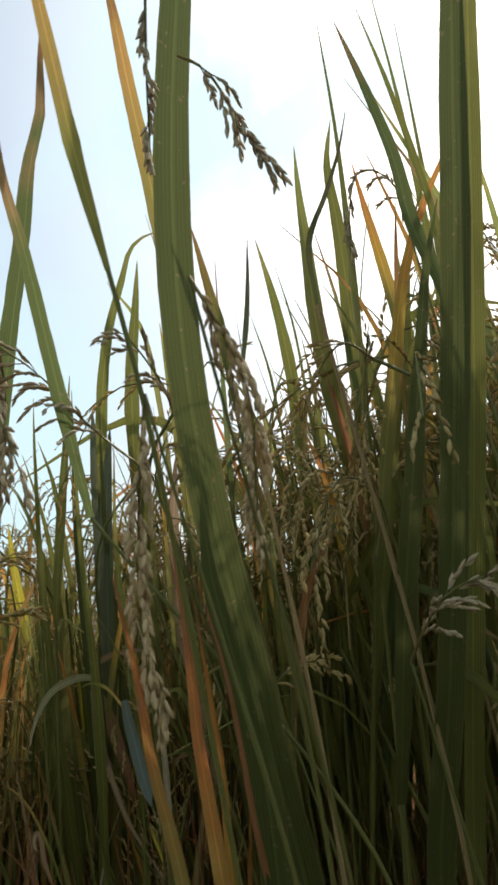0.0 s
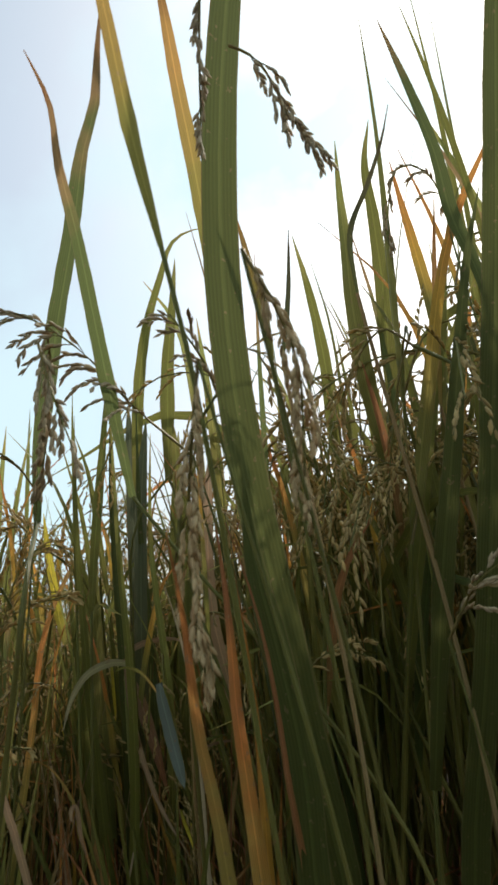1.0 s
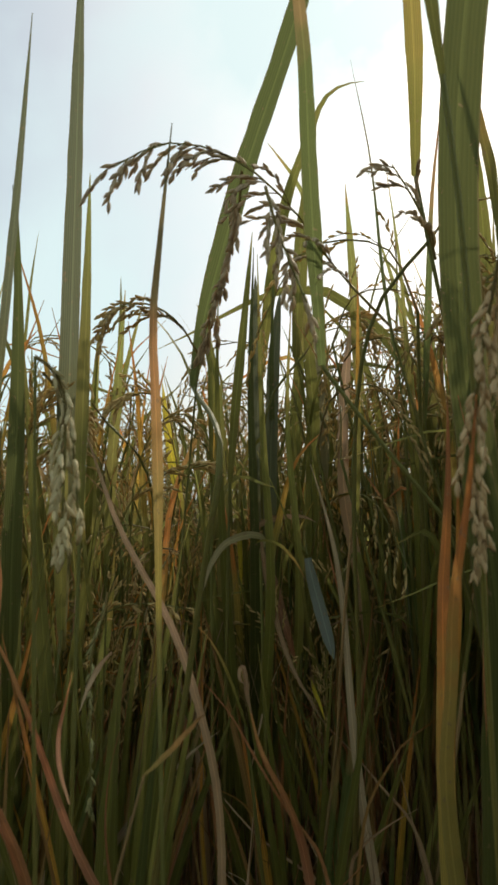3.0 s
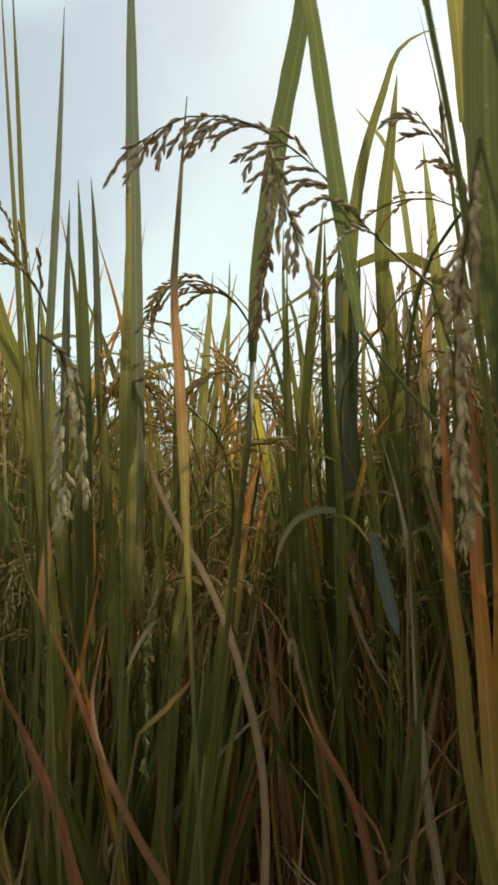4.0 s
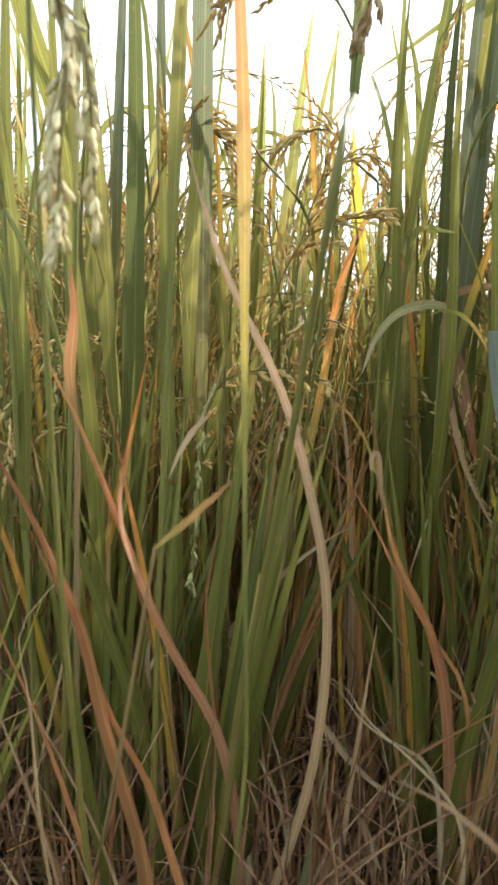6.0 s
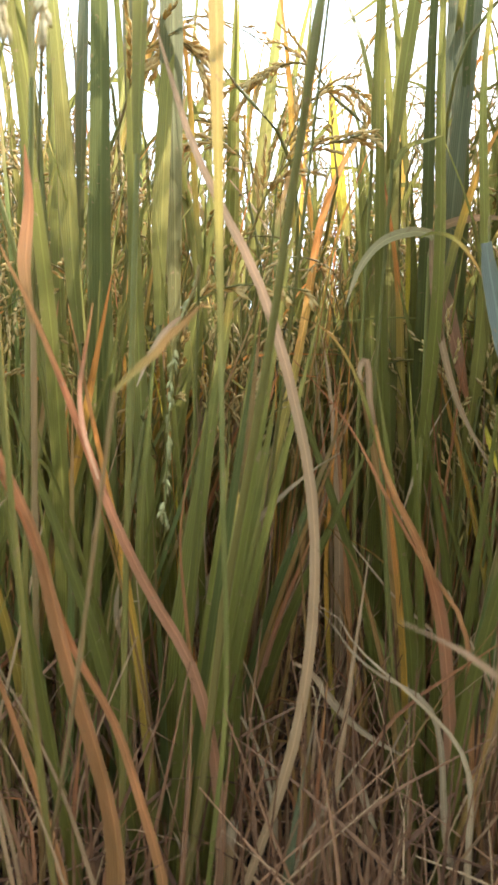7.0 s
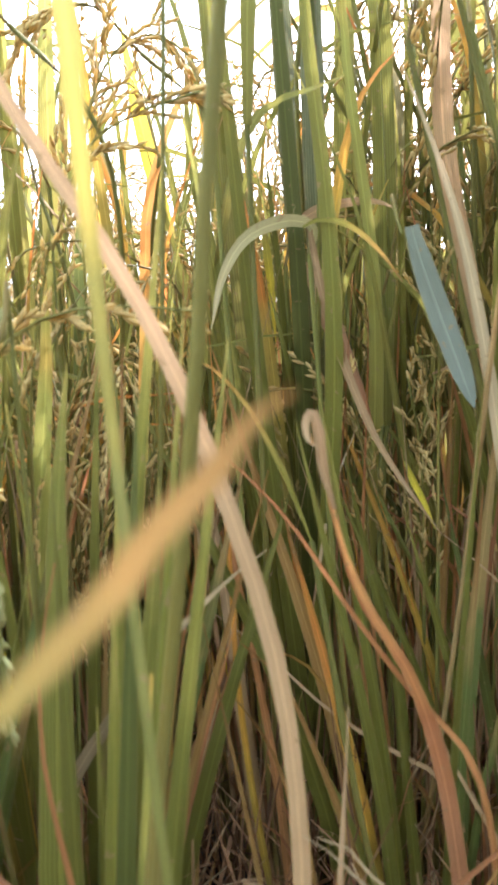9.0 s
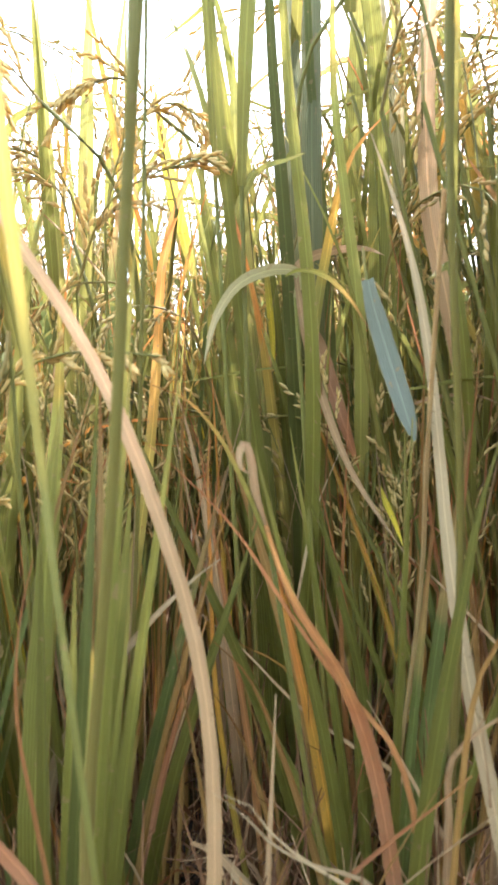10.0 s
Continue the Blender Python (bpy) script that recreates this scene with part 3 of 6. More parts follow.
leaf(plant, [(-0.189, 0.653, 0.609), (-0.178, 0.618, 0.660), (-0.160, 0.580, 0.710), (-0.141, 0.540, 0.758), (-0.115, 0.488, 0.810), (-0.096, 0.444, 0.846), (-0.081, 0.418, 0.863), (-0.075, 0.396, 0.876), (-0.064, 0.360, 0.891)], 0.0186, "greenbt", turn=0.13, twist=0.08, foot=0.40, n=26, tip=3.2)
leaf(plant, [(-0.227, 0.467, 0.322), (-0.233, 0.463, 0.344), (-0.234, 0.460, 0.364), (-0.231, 0.459, 0.382), (-0.227, 0.457, 0.402)], 0.0034, "reddry", turn=0.07, twist=0.16, foot=0.40, n=16, tip=2.4)
panicle(plant, [(-0.142, 0.514, 0.742), (-0.146, 0.543, 0.716), (-0.159, 0.579, 0.680), (-0.176, 0.619, 0.635)], "grain_grey", branches=18, per=10, spread=0.030, size=0.0090, droop=1.2, label="greyish drooping rice panicle against the sky", single=True, start=0.08)
panicle(plant, [(-0.237, 0.402, 0.573), (-0.226, 0.404, 0.561), (-0.219, 0.402, 0.537), (-0.212, 0.398, 0.500)], "grain_white", branches=6, per=9, spread=0.024, size=0.0085, droop=1.9, label="milky white hanging rice panicle", single=False, start=0.08)

plant = thing("rice_plant", (-0.290, 0.540, 0), "rice plant with rusty bent leaves and long green leaves in mud", "rice plant", "rice plants close by")
stalk(plant, [(-0.296, 0.510, 0.000), (-0.264, 0.478, 0.075), (-0.212, 0.425, 0.205), (-0.167, 0.380, 0.373)], 0.0010, 0.0007, dry=True)
leaf(plant, [(-0.167, 0.380, 0.373), (-0.162, 0.380, 0.378), (-0.157, 0.381, 0.383), (-0.153, 0.382, 0.387), (-0.150, 0.382, 0.391), (-0.145, 0.383, 0.396), (-0.142, 0.384, 0.400), (-0.139, 0.384, 0.402)], 0.0028, "brown", turn=-0.03, twist=0.13, foot=0.45, n=26, tip=5)
stalk(plant, [(-0.280, 0.512, 0.000), (-0.281, 0.507, 0.078), (-0.284, 0.500, 0.215), (-0.286, 0.493, 0.391)], 0.0021, 0.0015, dry=True)
leaf(plant, [(-0.286, 0.493, 0.391), (-0.291, 0.492, 0.420), (-0.291, 0.494, 0.453), (-0.294, 0.493, 0.479)], 0.0097, "orangedry", turn=0.15, twist=-0.20, foot=0.45, n=16, tip=2.4)
stalk(plant, [(-0.315, 0.523, 0.000), (-0.324, 0.525, 0.061), (-0.338, 0.527, 0.168), (-0.351, 0.530, 0.305)], 0.0021, 0.0015)
leaf(plant, [(-0.351, 0.530, 0.305), (-0.371, 0.546, 0.423), (-0.394, 0.557, 0.522), (-0.417, 0.563, 0.600), (-0.435, 0.568, 0.662), (-0.447, 0.570, 0.697)], 0.0201, "green", turn=0.14, twist=-0.05, foot=0.45, n=26, tip=2.4)
stalk(plant, [(-0.320, 0.541, 0.000), (-0.335, 0.540, 0.106), (-0.359, 0.538, 0.292), (-0.381, 0.536, 0.531)], 0.0021, 0.0015)
leaf(plant, [(-0.381, 0.536, 0.531), (-0.396, 0.534, 0.610), (-0.406, 0.532, 0.676), (-0.406, 0.535, 0.743), (-0.406, 0.538, 0.792)], 0.0158, "yellowgreen", turn=-0.01, twist=-0.18, foot=0.45, n=16, tip=2.4)
stalk(plant, [(-0.320, 0.544, 0.000), (-0.318, 0.537, 0.104), (-0.314, 0.527, 0.286), (-0.311, 0.519, 0.520)], 0.0021, 0.0015)
leaf(plant, [(-0.311, 0.519, 0.520), (-0.307, 0.511, 0.583), (-0.301, 0.502, 0.652), (-0.295, 0.493, 0.725), (-0.290, 0.484, 0.795), (-0.287, 0.478, 0.836)], 0.0077, "bluegreen", turn=0.08, twist=-0.10, foot=0.45, n=26, tip=2.4)
leaf(plant, [(-0.261, 0.544, 0.000), (-0.250, 0.554, 0.068), (-0.261, 0.573, 0.134), (-0.274, 0.587, 0.189), (-0.281, 0.593, 0.216)], 0.0074, "tan", turn=0.15, twist=-0.11, foot=0.40, n=16, tip=2.4)
leaf(plant, [(-0.263, 0.553, 0.000), (-0.262, 0.556, 0.042), (-0.261, 0.563, 0.116), (-0.259, 0.568, 0.210), (-0.265, 0.577, 0.280), (-0.267, 0.585, 0.332), (-0.269, 0.592, 0.384)], 0.0095, "yellowgreen", turn=0.02, twist=-0.05, foot=0.40, n=26, tip=2.4)
leaf(plant, [(-0.268, 0.561, 0.000), (-0.269, 0.570, 0.047), (-0.269, 0.584, 0.130), (-0.269, 0.597, 0.237), (-0.293, 0.618, 0.347), (-0.321, 0.645, 0.483), (-0.341, 0.664, 0.584), (-0.355, 0.677, 0.651)], 0.0156, "green", turn=0.05, twist=-0.15, foot=0.40, n=26, tip=2.4)
stalk(plant, [(-0.297, 0.569, 0.000), (-0.306, 0.577, 0.076), (-0.320, 0.590, 0.208), (-0.332, 0.602, 0.379)], 0.0021, 0.0015)
leaf(plant, [(-0.332, 0.602, 0.379), (-0.342, 0.607, 0.421), (-0.363, 0.620, 0.528), (-0.382, 0.629, 0.613), (-0.398, 0.637, 0.683)], 0.0155, "yellowgreen", turn=-0.13, twist=0.12, foot=0.45, n=16, tip=2.4)
stalk(plant, [(-0.283, 0.569, 0.000), (-0.284, 0.574, 0.079), (-0.285, 0.588, 0.217), (-0.289, 0.633, 0.395)], 0.0021, 0.0015)
leaf(plant, [(-0.289, 0.633, 0.395), (-0.297, 0.643, 0.468), (-0.303, 0.653, 0.541), (-0.308, 0.664, 0.614), (-0.312, 0.670, 0.658)], 0.0154, "yellowgreen", turn=0.10, twist=0.03, foot=0.45, n=16, tip=2.4)
leaf(plant, [(-0.268, 0.557, 0.208), (-0.266, 0.559, 0.217), (-0.263, 0.561, 0.223), (-0.256, 0.564, 0.225)], 0.0033, "pale", turn=0.17, twist=-0.15, foot=0.40, n=16, tip=2.4)
leaf(plant, [(-0.264, 0.557, 0.201), (-0.268, 0.558, 0.215), (-0.269, 0.559, 0.226), (-0.269, 0.561, 0.237)], 0.0048, "pale", turn=0.14, twist=-0.17, foot=0.40, n=16, tip=2.4)

plant = thing("rice_plant", (0.186, 0.539, 0), "rice plant with brown-tipped green leaves and a heavy panicle in mud", "rice plant", "rice plants close by")
stalk(plant, [(0.208, 0.518, 0.000), (0.203, 0.516, 0.099), (0.186, 0.507, 0.273), (0.136, 0.482, 0.496)], 0.0016, 0.0009)
panicle(plant, [(0.136, 0.482, 0.496), (0.143, 0.472, 0.513), (0.154, 0.462, 0.532), (0.167, 0.455, 0.542), (0.182, 0.450, 0.546)], "grain_grey", branches=10, per=9, spread=0.030, size=0.0085, droop=0.7, label="greyish drooping rice panicle against the sky", single=False, start=0.20)
stalk(plant, [(0.193, 0.553, 0.000), (0.186, 0.552, 0.153), (0.166, 0.547, 0.420), (0.103, 0.533, 0.764)], 0.0021, 0.0015, dry=True)
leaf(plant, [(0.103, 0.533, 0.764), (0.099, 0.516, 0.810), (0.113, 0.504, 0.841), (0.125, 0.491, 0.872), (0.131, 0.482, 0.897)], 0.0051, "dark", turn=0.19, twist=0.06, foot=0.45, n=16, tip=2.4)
stalk(plant, [(0.159, 0.552, 0.000), (0.143, 0.551, 0.122), (0.123, 0.551, 0.335), (-0.080, 0.542, 0.609)], 0.0021, 0.0015)
leaf(plant, [(-0.080, 0.542, 0.609), (-0.089, 0.502, 0.679), (-0.095, 0.473, 0.730), (-0.100, 0.442, 0.779), (-0.106, 0.419, 0.816), (-0.107, 0.398, 0.848), (-0.118, 0.379, 0.872)], 0.0124, "greenbt", turn=0.04, twist=0.24, foot=0.45, n=26, tip=2.4)

plant = thing("rice_plant", (-0.164, 0.544, 0), "rice plant with bluish green leaves and pale dry leaves in mud", "rice plant", "rice plants close by")
leaf(plant, [(-0.145, 0.520, 0.000), (-0.142, 0.518, 0.023), (-0.136, 0.514, 0.063), (-0.132, 0.511, 0.115), (-0.132, 0.517, 0.148), (-0.131, 0.522, 0.176)], 0.0088, "bluegreen", turn=0.11, twist=0.14, foot=0.40, n=26, tip=2.4)
leaf(plant, [(-0.158, 0.558, 0.000), (-0.138, 0.570, 0.099), (-0.133, 0.574, 0.112), (-0.119, 0.583, 0.138), (-0.099, 0.594, 0.171)], 0.0027, "pale", turn=-0.18, twist=-0.07, foot=0.40, n=16, tip=2.4)
leaf(plant, [(-0.188, 0.561, 0.000), (-0.191, 0.567, 0.043), (-0.195, 0.576, 0.119), (-0.198, 0.585, 0.217), (-0.198, 0.593, 0.269), (-0.194, 0.603, 0.322), (-0.192, 0.609, 0.357)], 0.0161, "green", turn=-0.17, twist=-0.15, foot=0.40, n=26, tip=2.4)
leaf(plant, [(-0.117, 0.583, 0.140), (-0.112, 0.584, 0.132), (-0.105, 0.583, 0.117), (-0.098, 0.583, 0.105)], 0.0061, "pale", turn=-0.11, twist=0.18, foot=0.40, n=16, tip=2.4)

plant = thing("rice_plant", (0.075, 0.561, 0), "rice plant with broad shaded green leaves and orange dying leaves", "rice plant", "rice plants close by")
stalk(plant, [(0.096, 0.539, 0.000), (0.091, 0.536, 0.139), (0.076, 0.525, 0.383), (0.031, 0.492, 0.696)], 0.0021, 0.0015)
leaf(plant, [(0.031, 0.492, 0.696), (0.026, 0.492, 0.736), (0.020, 0.492, 0.763), (0.012, 0.491, 0.801), (0.009, 0.491, 0.815)], 0.0088, "orangeedge", turn=-0.15, twist=-0.10, foot=0.45, n=16, tip=2.4)
stalk(plant, [(0.103, 0.549, 0.000), (0.098, 0.547, 0.141), (0.084, 0.540, 0.388), (0.040, 0.518, 0.705)], 0.0021, 0.0015, dry=True)
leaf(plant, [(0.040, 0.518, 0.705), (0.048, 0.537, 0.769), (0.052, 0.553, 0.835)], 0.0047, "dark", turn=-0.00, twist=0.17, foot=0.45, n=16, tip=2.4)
stalk(plant, [(0.090, 0.554, 0.000), (0.081, 0.552, 0.127), (0.053, 0.548, 0.350), (-0.032, 0.534, 0.637)], 0.0016, 0.0009)
panicle(plant, [(-0.032, 0.534, 0.637), (-0.076, 0.513, 0.675), (-0.105, 0.497, 0.708), (-0.133, 0.485, 0.729), (-0.161, 0.475, 0.739), (-0.191, 0.466, 0.737), (-0.220, 0.460, 0.718)], "grain_grey", branches=24, per=9, spread=0.050, size=0.0090, droop=1.3, label="greyish drooping rice panicle against the sky", single=True, start=0.20)
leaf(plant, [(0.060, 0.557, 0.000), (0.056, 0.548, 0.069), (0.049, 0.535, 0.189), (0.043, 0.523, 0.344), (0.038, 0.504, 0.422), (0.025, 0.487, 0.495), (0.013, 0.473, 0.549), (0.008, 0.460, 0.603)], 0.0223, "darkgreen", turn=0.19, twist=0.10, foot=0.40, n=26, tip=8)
leaf(plant, [(0.046, 0.567, 0.000), (0.036, 0.556, 0.069), (0.021, 0.539, 0.189), (0.008, 0.525, 0.344), (0.002, 0.504, 0.407), (-0.003, 0.485, 0.461), (-0.004, 0.473, 0.496), (-0.006, 0.461, 0.531), (-0.010, 0.447, 0.573)], 0.0158, "orangetip", turn=-0.11, twist=0.02, foot=0.40, n=26, tip=2.4)
leaf(plant, [(0.055, 0.572, 0.000), (0.051, 0.560, 0.069), (0.044, 0.542, 0.189), (0.038, 0.526, 0.343), (0.029, 0.505, 0.405), (0.023, 0.486, 0.460), (0.016, 0.470, 0.506), (0.006, 0.457, 0.545), (-0.004, 0.446, 0.574)], 0.0064, "orangedry", turn=0.08, twist=-0.22, foot=0.40, n=26, tip=2.4)
stalk(plant, [(0.090, 0.580, 0.000), (0.083, 0.578, 0.152), (0.060, 0.574, 0.419), (-0.012, 0.560, 0.762)], 0.0021, 0.0015)
leaf(plant, [(-0.012, 0.560, 0.762), (-0.018, 0.535, 0.833), (-0.025, 0.517, 0.884), (-0.034, 0.497, 0.939), (-0.043, 0.475, 1.001), (-0.050, 0.462, 1.037)], 0.0135, "orangeedge", turn=0.07, twist=-0.07, foot=0.45, n=26, tip=4)
leaf(plant, [(0.047, 0.571, 0.000), (0.039, 0.562, 0.068), (0.025, 0.547, 0.188), (0.013, 0.534, 0.341), (0.010, 0.500, 0.441), (0.005, 0.481, 0.496), (-0.000, 0.463, 0.545)], 0.0100, "orange", turn=0.04, twist=0.08, foot=0.40, n=26, tip=2.4)
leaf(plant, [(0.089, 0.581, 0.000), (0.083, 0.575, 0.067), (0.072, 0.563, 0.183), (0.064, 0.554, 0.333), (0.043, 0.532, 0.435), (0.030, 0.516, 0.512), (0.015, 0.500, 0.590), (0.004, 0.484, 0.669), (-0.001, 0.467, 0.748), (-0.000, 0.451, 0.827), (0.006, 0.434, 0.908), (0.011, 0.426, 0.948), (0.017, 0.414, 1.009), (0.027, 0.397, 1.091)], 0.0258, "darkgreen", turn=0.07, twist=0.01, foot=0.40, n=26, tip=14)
panicle(plant, [(-0.004, 0.370, 0.919), (-0.005, 0.375, 0.898), (-0.007, 0.385, 0.857), (-0.008, 0.397, 0.809)], "grain_grey", branches=9, per=8, spread=0.020, size=0.0080, droop=1.2, label="greyish drooping rice panicle against the sky", single=False, start=0.20)
panicle(plant, [(0.012, 0.391, 0.877), (0.021, 0.392, 0.873), (0.030, 0.394, 0.867), (0.040, 0.398, 0.851), (0.050, 0.403, 0.831), (0.066, 0.408, 0.810)], "grain_grey", branches=13, per=9, spread=0.032, size=0.0090, droop=1.0, label="greyish drooping rice panicle against the sky", single=False, start=0.20)
panicle(plant, [(-0.121, 0.433, 0.694), (-0.113, 0.430, 0.667), (-0.095, 0.423, 0.622)], "grain_grey", branches=9, per=8, spread=0.030, size=0.0090, droop=1.4, label="greyish drooping rice panicle against the sky", single=False, start=0.08)
panicle(plant, [(-0.009, 0.492, 0.672), (-0.016, 0.487, 0.692), (-0.028, 0.481, 0.712), (-0.041, 0.477, 0.730)], "grain_grey", branches=8, per=8, spread=0.030, size=0.0080, droop=1.0, label="greyish drooping rice panicle against the sky", single=False, start=0.08)

plant = thing("rice_plant", (-0.254, 0.637, 0), "rice plant with long green leaves and orange-tipped leaves in mud", "rice plant", "rice plants close by")
leaf(plant, [(-0.245, 0.609, 0.000), (-0.240, 0.598, 0.040), (-0.233, 0.582, 0.109), (-0.227, 0.567, 0.199), (-0.230, 0.580, 0.249), (-0.231, 0.593, 0.299), (-0.232, 0.606, 0.351), (-0.230, 0.621, 0.403)], 0.0183, "green", turn=0.02, twist=-0.15, foot=0.40, n=26, tip=2.4)
stalk(plant, [(-0.238, 0.623, 0.000), (-0.239, 0.616, 0.087), (-0.241, 0.604, 0.238), (-0.242, 0.593, 0.433)], 0.0016, 0.0009)
panicle(plant, [(-0.242, 0.593, 0.433), (-0.242, 0.589, 0.419), (-0.247, 0.579, 0.395), (-0.244, 0.568, 0.354), (-0.240, 0.560, 0.322), (-0.234, 0.549, 0.282)], "grain_milk", branches=15, per=9, spread=0.011, size=0.0062, droop=1.1, label="milky white hanging rice panicle", single=True, start=0.08)
leaf(plant, [(-0.226, 0.627, 0.000), (-0.229, 0.624, 0.079), (-0.235, 0.622, 0.130), (-0.240, 0.620, 0.163), (-0.246, 0.617, 0.196)], 0.0072, "orange", turn=-0.00, twist=-0.19, foot=0.40, n=16, tip=2.4)
leaf(plant, [(-0.284, 0.638, 0.000), (-0.274, 0.636, 0.042), (-0.258, 0.632, 0.115), (-0.244, 0.629, 0.208), (-0.224, 0.625, 0.242), (-0.195, 0.620, 0.282), (-0.163, 0.617, 0.315), (-0.150, 0.616, 0.325)], 0.0086, "pale", turn=-0.01, twist=0.02, foot=0.40, n=26, tip=2.4)
leaf(plant, [(-0.226, 0.641, 0.000), (-0.227, 0.655, 0.096), (-0.235, 0.699, 0.213), (-0.232, 0.725, 0.277), (-0.228, 0.759, 0.366), (-0.228, 0.779, 0.422), (-0.229, 0.806, 0.499), (-0.214, 0.836, 0.566), (-0.185, 0.867, 0.621), (-0.153, 0.895, 0.661), (-0.114, 0.924, 0.693)], 0.0097, "orangemid", turn=0.11, twist=-0.05, foot=0.40, n=26, tip=2.4)
leaf(plant, [(-0.284, 0.640, 0.000), (-0.293, 0.640, 0.035), (-0.309, 0.639, 0.096), (-0.322, 0.639, 0.175), (-0.326, 0.632, 0.275), (-0.330, 0.621, 0.425), (-0.331, 0.612, 0.575), (-0.334, 0.605, 0.675), (-0.339, 0.598, 0.765)], 0.0234, "darkgreen", turn=-0.19, twist=0.01, foot=0.40, n=26, tip=2.4)
stalk(plant, [(-0.225, 0.646, 0.000), (-0.214, 0.640, 0.126), (-0.196, 0.631, 0.347), (-0.181, 0.624, 0.631)], 0.0016, 0.0009)
panicle(plant, [(-0.181, 0.624, 0.631), (-0.197, 0.612, 0.655), (-0.217, 0.600, 0.667), (-0.239, 0.585, 0.663), (-0.250, 0.575, 0.642)], "grain_green", branches=14, per=9, spread=0.045, size=0.0080, droop=0.9, label="green-gold bowed rice panicle", single=False, start=0.20)
leaf(plant, [(-0.282, 0.649, 0.000), (-0.285, 0.655, 0.054), (-0.290, 0.663, 0.148), (-0.295, 0.671, 0.269), (-0.291, 0.679, 0.338), (-0.286, 0.690, 0.423), (-0.280, 0.697, 0.481), (-0.270, 0.704, 0.523)], 0.0172, "green", turn=-0.12, twist=0.12, foot=0.40, n=26, tip=2.4)
leaf(plant, [(-0.277, 0.657, 0.000), (-0.288, 0.671, 0.082), (-0.282, 0.675, 0.157), (-0.274, 0.681, 0.247), (-0.268, 0.686, 0.336), (-0.262, 0.690, 0.405), (-0.261, 0.692, 0.460)], 0.0190, "yellowgreen", turn=-0.04, twist=-0.06, foot=0.40, n=26, tip=2.4)
stalk(plant, [(-0.233, 0.659, 0.000), (-0.246, 0.655, 0.063), (-0.267, 0.649, 0.173), (-0.285, 0.644, 0.314)], 0.0016, 0.0009)
panicle(plant, [(-0.285, 0.644, 0.314), (-0.270, 0.627, 0.365), (-0.260, 0.615, 0.403), (-0.236, 0.611, 0.420), (-0.206, 0.607, 0.424), (-0.175, 0.603, 0.421)], "grain_yellow", branches=9, per=8, spread=0.018, size=0.0080, droop=0.7, label="ripe yellow bowed rice panicle", single=False, start=0.20)
leaf(plant, [(-0.221, 0.530, 0.400), (-0.226, 0.527, 0.394), (-0.233, 0.522, 0.380), (-0.238, 0.517, 0.362)], 0.0040, "pale", turn=0.16, twist=-0.05, foot=0.40, n=16, tip=2.4)

plant = thing("rice_plant", (0.296, 0.571, 0), "rice plant with long green leaves and brown-tipped green leaves in mud", "rice plant", "rice plants close by")
stalk(plant, [(0.301, 0.554, 0.000), (0.295, 0.552, 0.156), (0.274, 0.548, 0.428), (0.211, 0.534, 0.778)], 0.0021, 0.0015)
leaf(plant, [(0.211, 0.534, 0.778), (0.204, 0.525, 0.813), (0.189, 0.512, 0.867), (0.169, 0.496, 0.930), (0.148, 0.482, 0.987)], 0.0071, "green", turn=-0.06, twist=-0.08, foot=0.45, n=16, tip=2.4)
stalk(plant, [(0.299, 0.559, 0.000), (0.293, 0.558, 0.148), (0.272, 0.553, 0.408), (0.209, 0.539, 0.742)], 0.0021, 0.0015)
leaf(plant, [(0.209, 0.539, 0.742), (0.201, 0.535, 0.779), (0.184, 0.529, 0.827), (0.174, 0.522, 0.881), (0.157, 0.515, 0.935), (0.134, 0.506, 0.999)], 0.0135, "greenbt", turn=-0.01, twist=-0.20, foot=0.45, n=26, tip=3)
stalk(plant, [(0.288, 0.600, 0.000), (0.281, 0.599, 0.167), (0.260, 0.595, 0.460), (0.197, 0.581, 0.836)], 0.0016, 0.0009)
panicle(plant, [(0.197, 0.581, 0.836), (0.189, 0.579, 0.885), (0.174, 0.579, 0.906), (0.156, 0.581, 0.909), (0.149, 0.591, 0.890), (0.147, 0.611, 0.847)], "grain_grey", branches=12, per=9, spread=0.026, size=0.0070, droop=1.3, label="greyish drooping rice panicle against the sky", single=False, start=0.20)

plant = thing("rice_plant", (-0.045, 0.619, 0), "rice plant with pale dry leaves and dry tan leaves in mud", "rice plant", "rice plants close by")
leaf(plant, [(-0.024, 0.597, 0.000), (-0.032, 0.585, 0.038), (-0.045, 0.565, 0.105), (-0.057, 0.548, 0.191), (-0.086, 0.544, 0.217), (-0.107, 0.540, 0.232), (-0.120, 0.538, 0.245), (-0.125, 0.538, 0.252), (-0.134, 0.536, 0.256)], 0.0041, "pale", turn=0.02, twist=0.21, foot=0.40, n=26, tip=2.4)
leaf(plant, [(-0.025, 0.596, 0.000), (-0.023, 0.597, 0.037), (-0.021, 0.599, 0.101), (-0.018, 0.601, 0.184), (-0.023, 0.612, 0.213), (-0.032, 0.628, 0.259), (-0.041, 0.649, 0.322), (-0.046, 0.669, 0.383), (-0.050, 0.682, 0.424), (-0.057, 0.694, 0.467), (-0.070, 0.707, 0.515), (-0.081, 0.715, 0.547)], 0.0074, "pale", turn=0.03, twist=0.12, foot=0.40, n=26, tip=4)
leaf(plant, [(-0.064, 0.596, 0.000), (-0.079, 0.586, 0.087), (-0.082, 0.589, 0.110), (-0.089, 0.597, 0.171), (-0.092, 0.600, 0.195)], 0.0027, "tan", turn=0.18, twist=0.17, foot=0.40, n=16, tip=2.4)
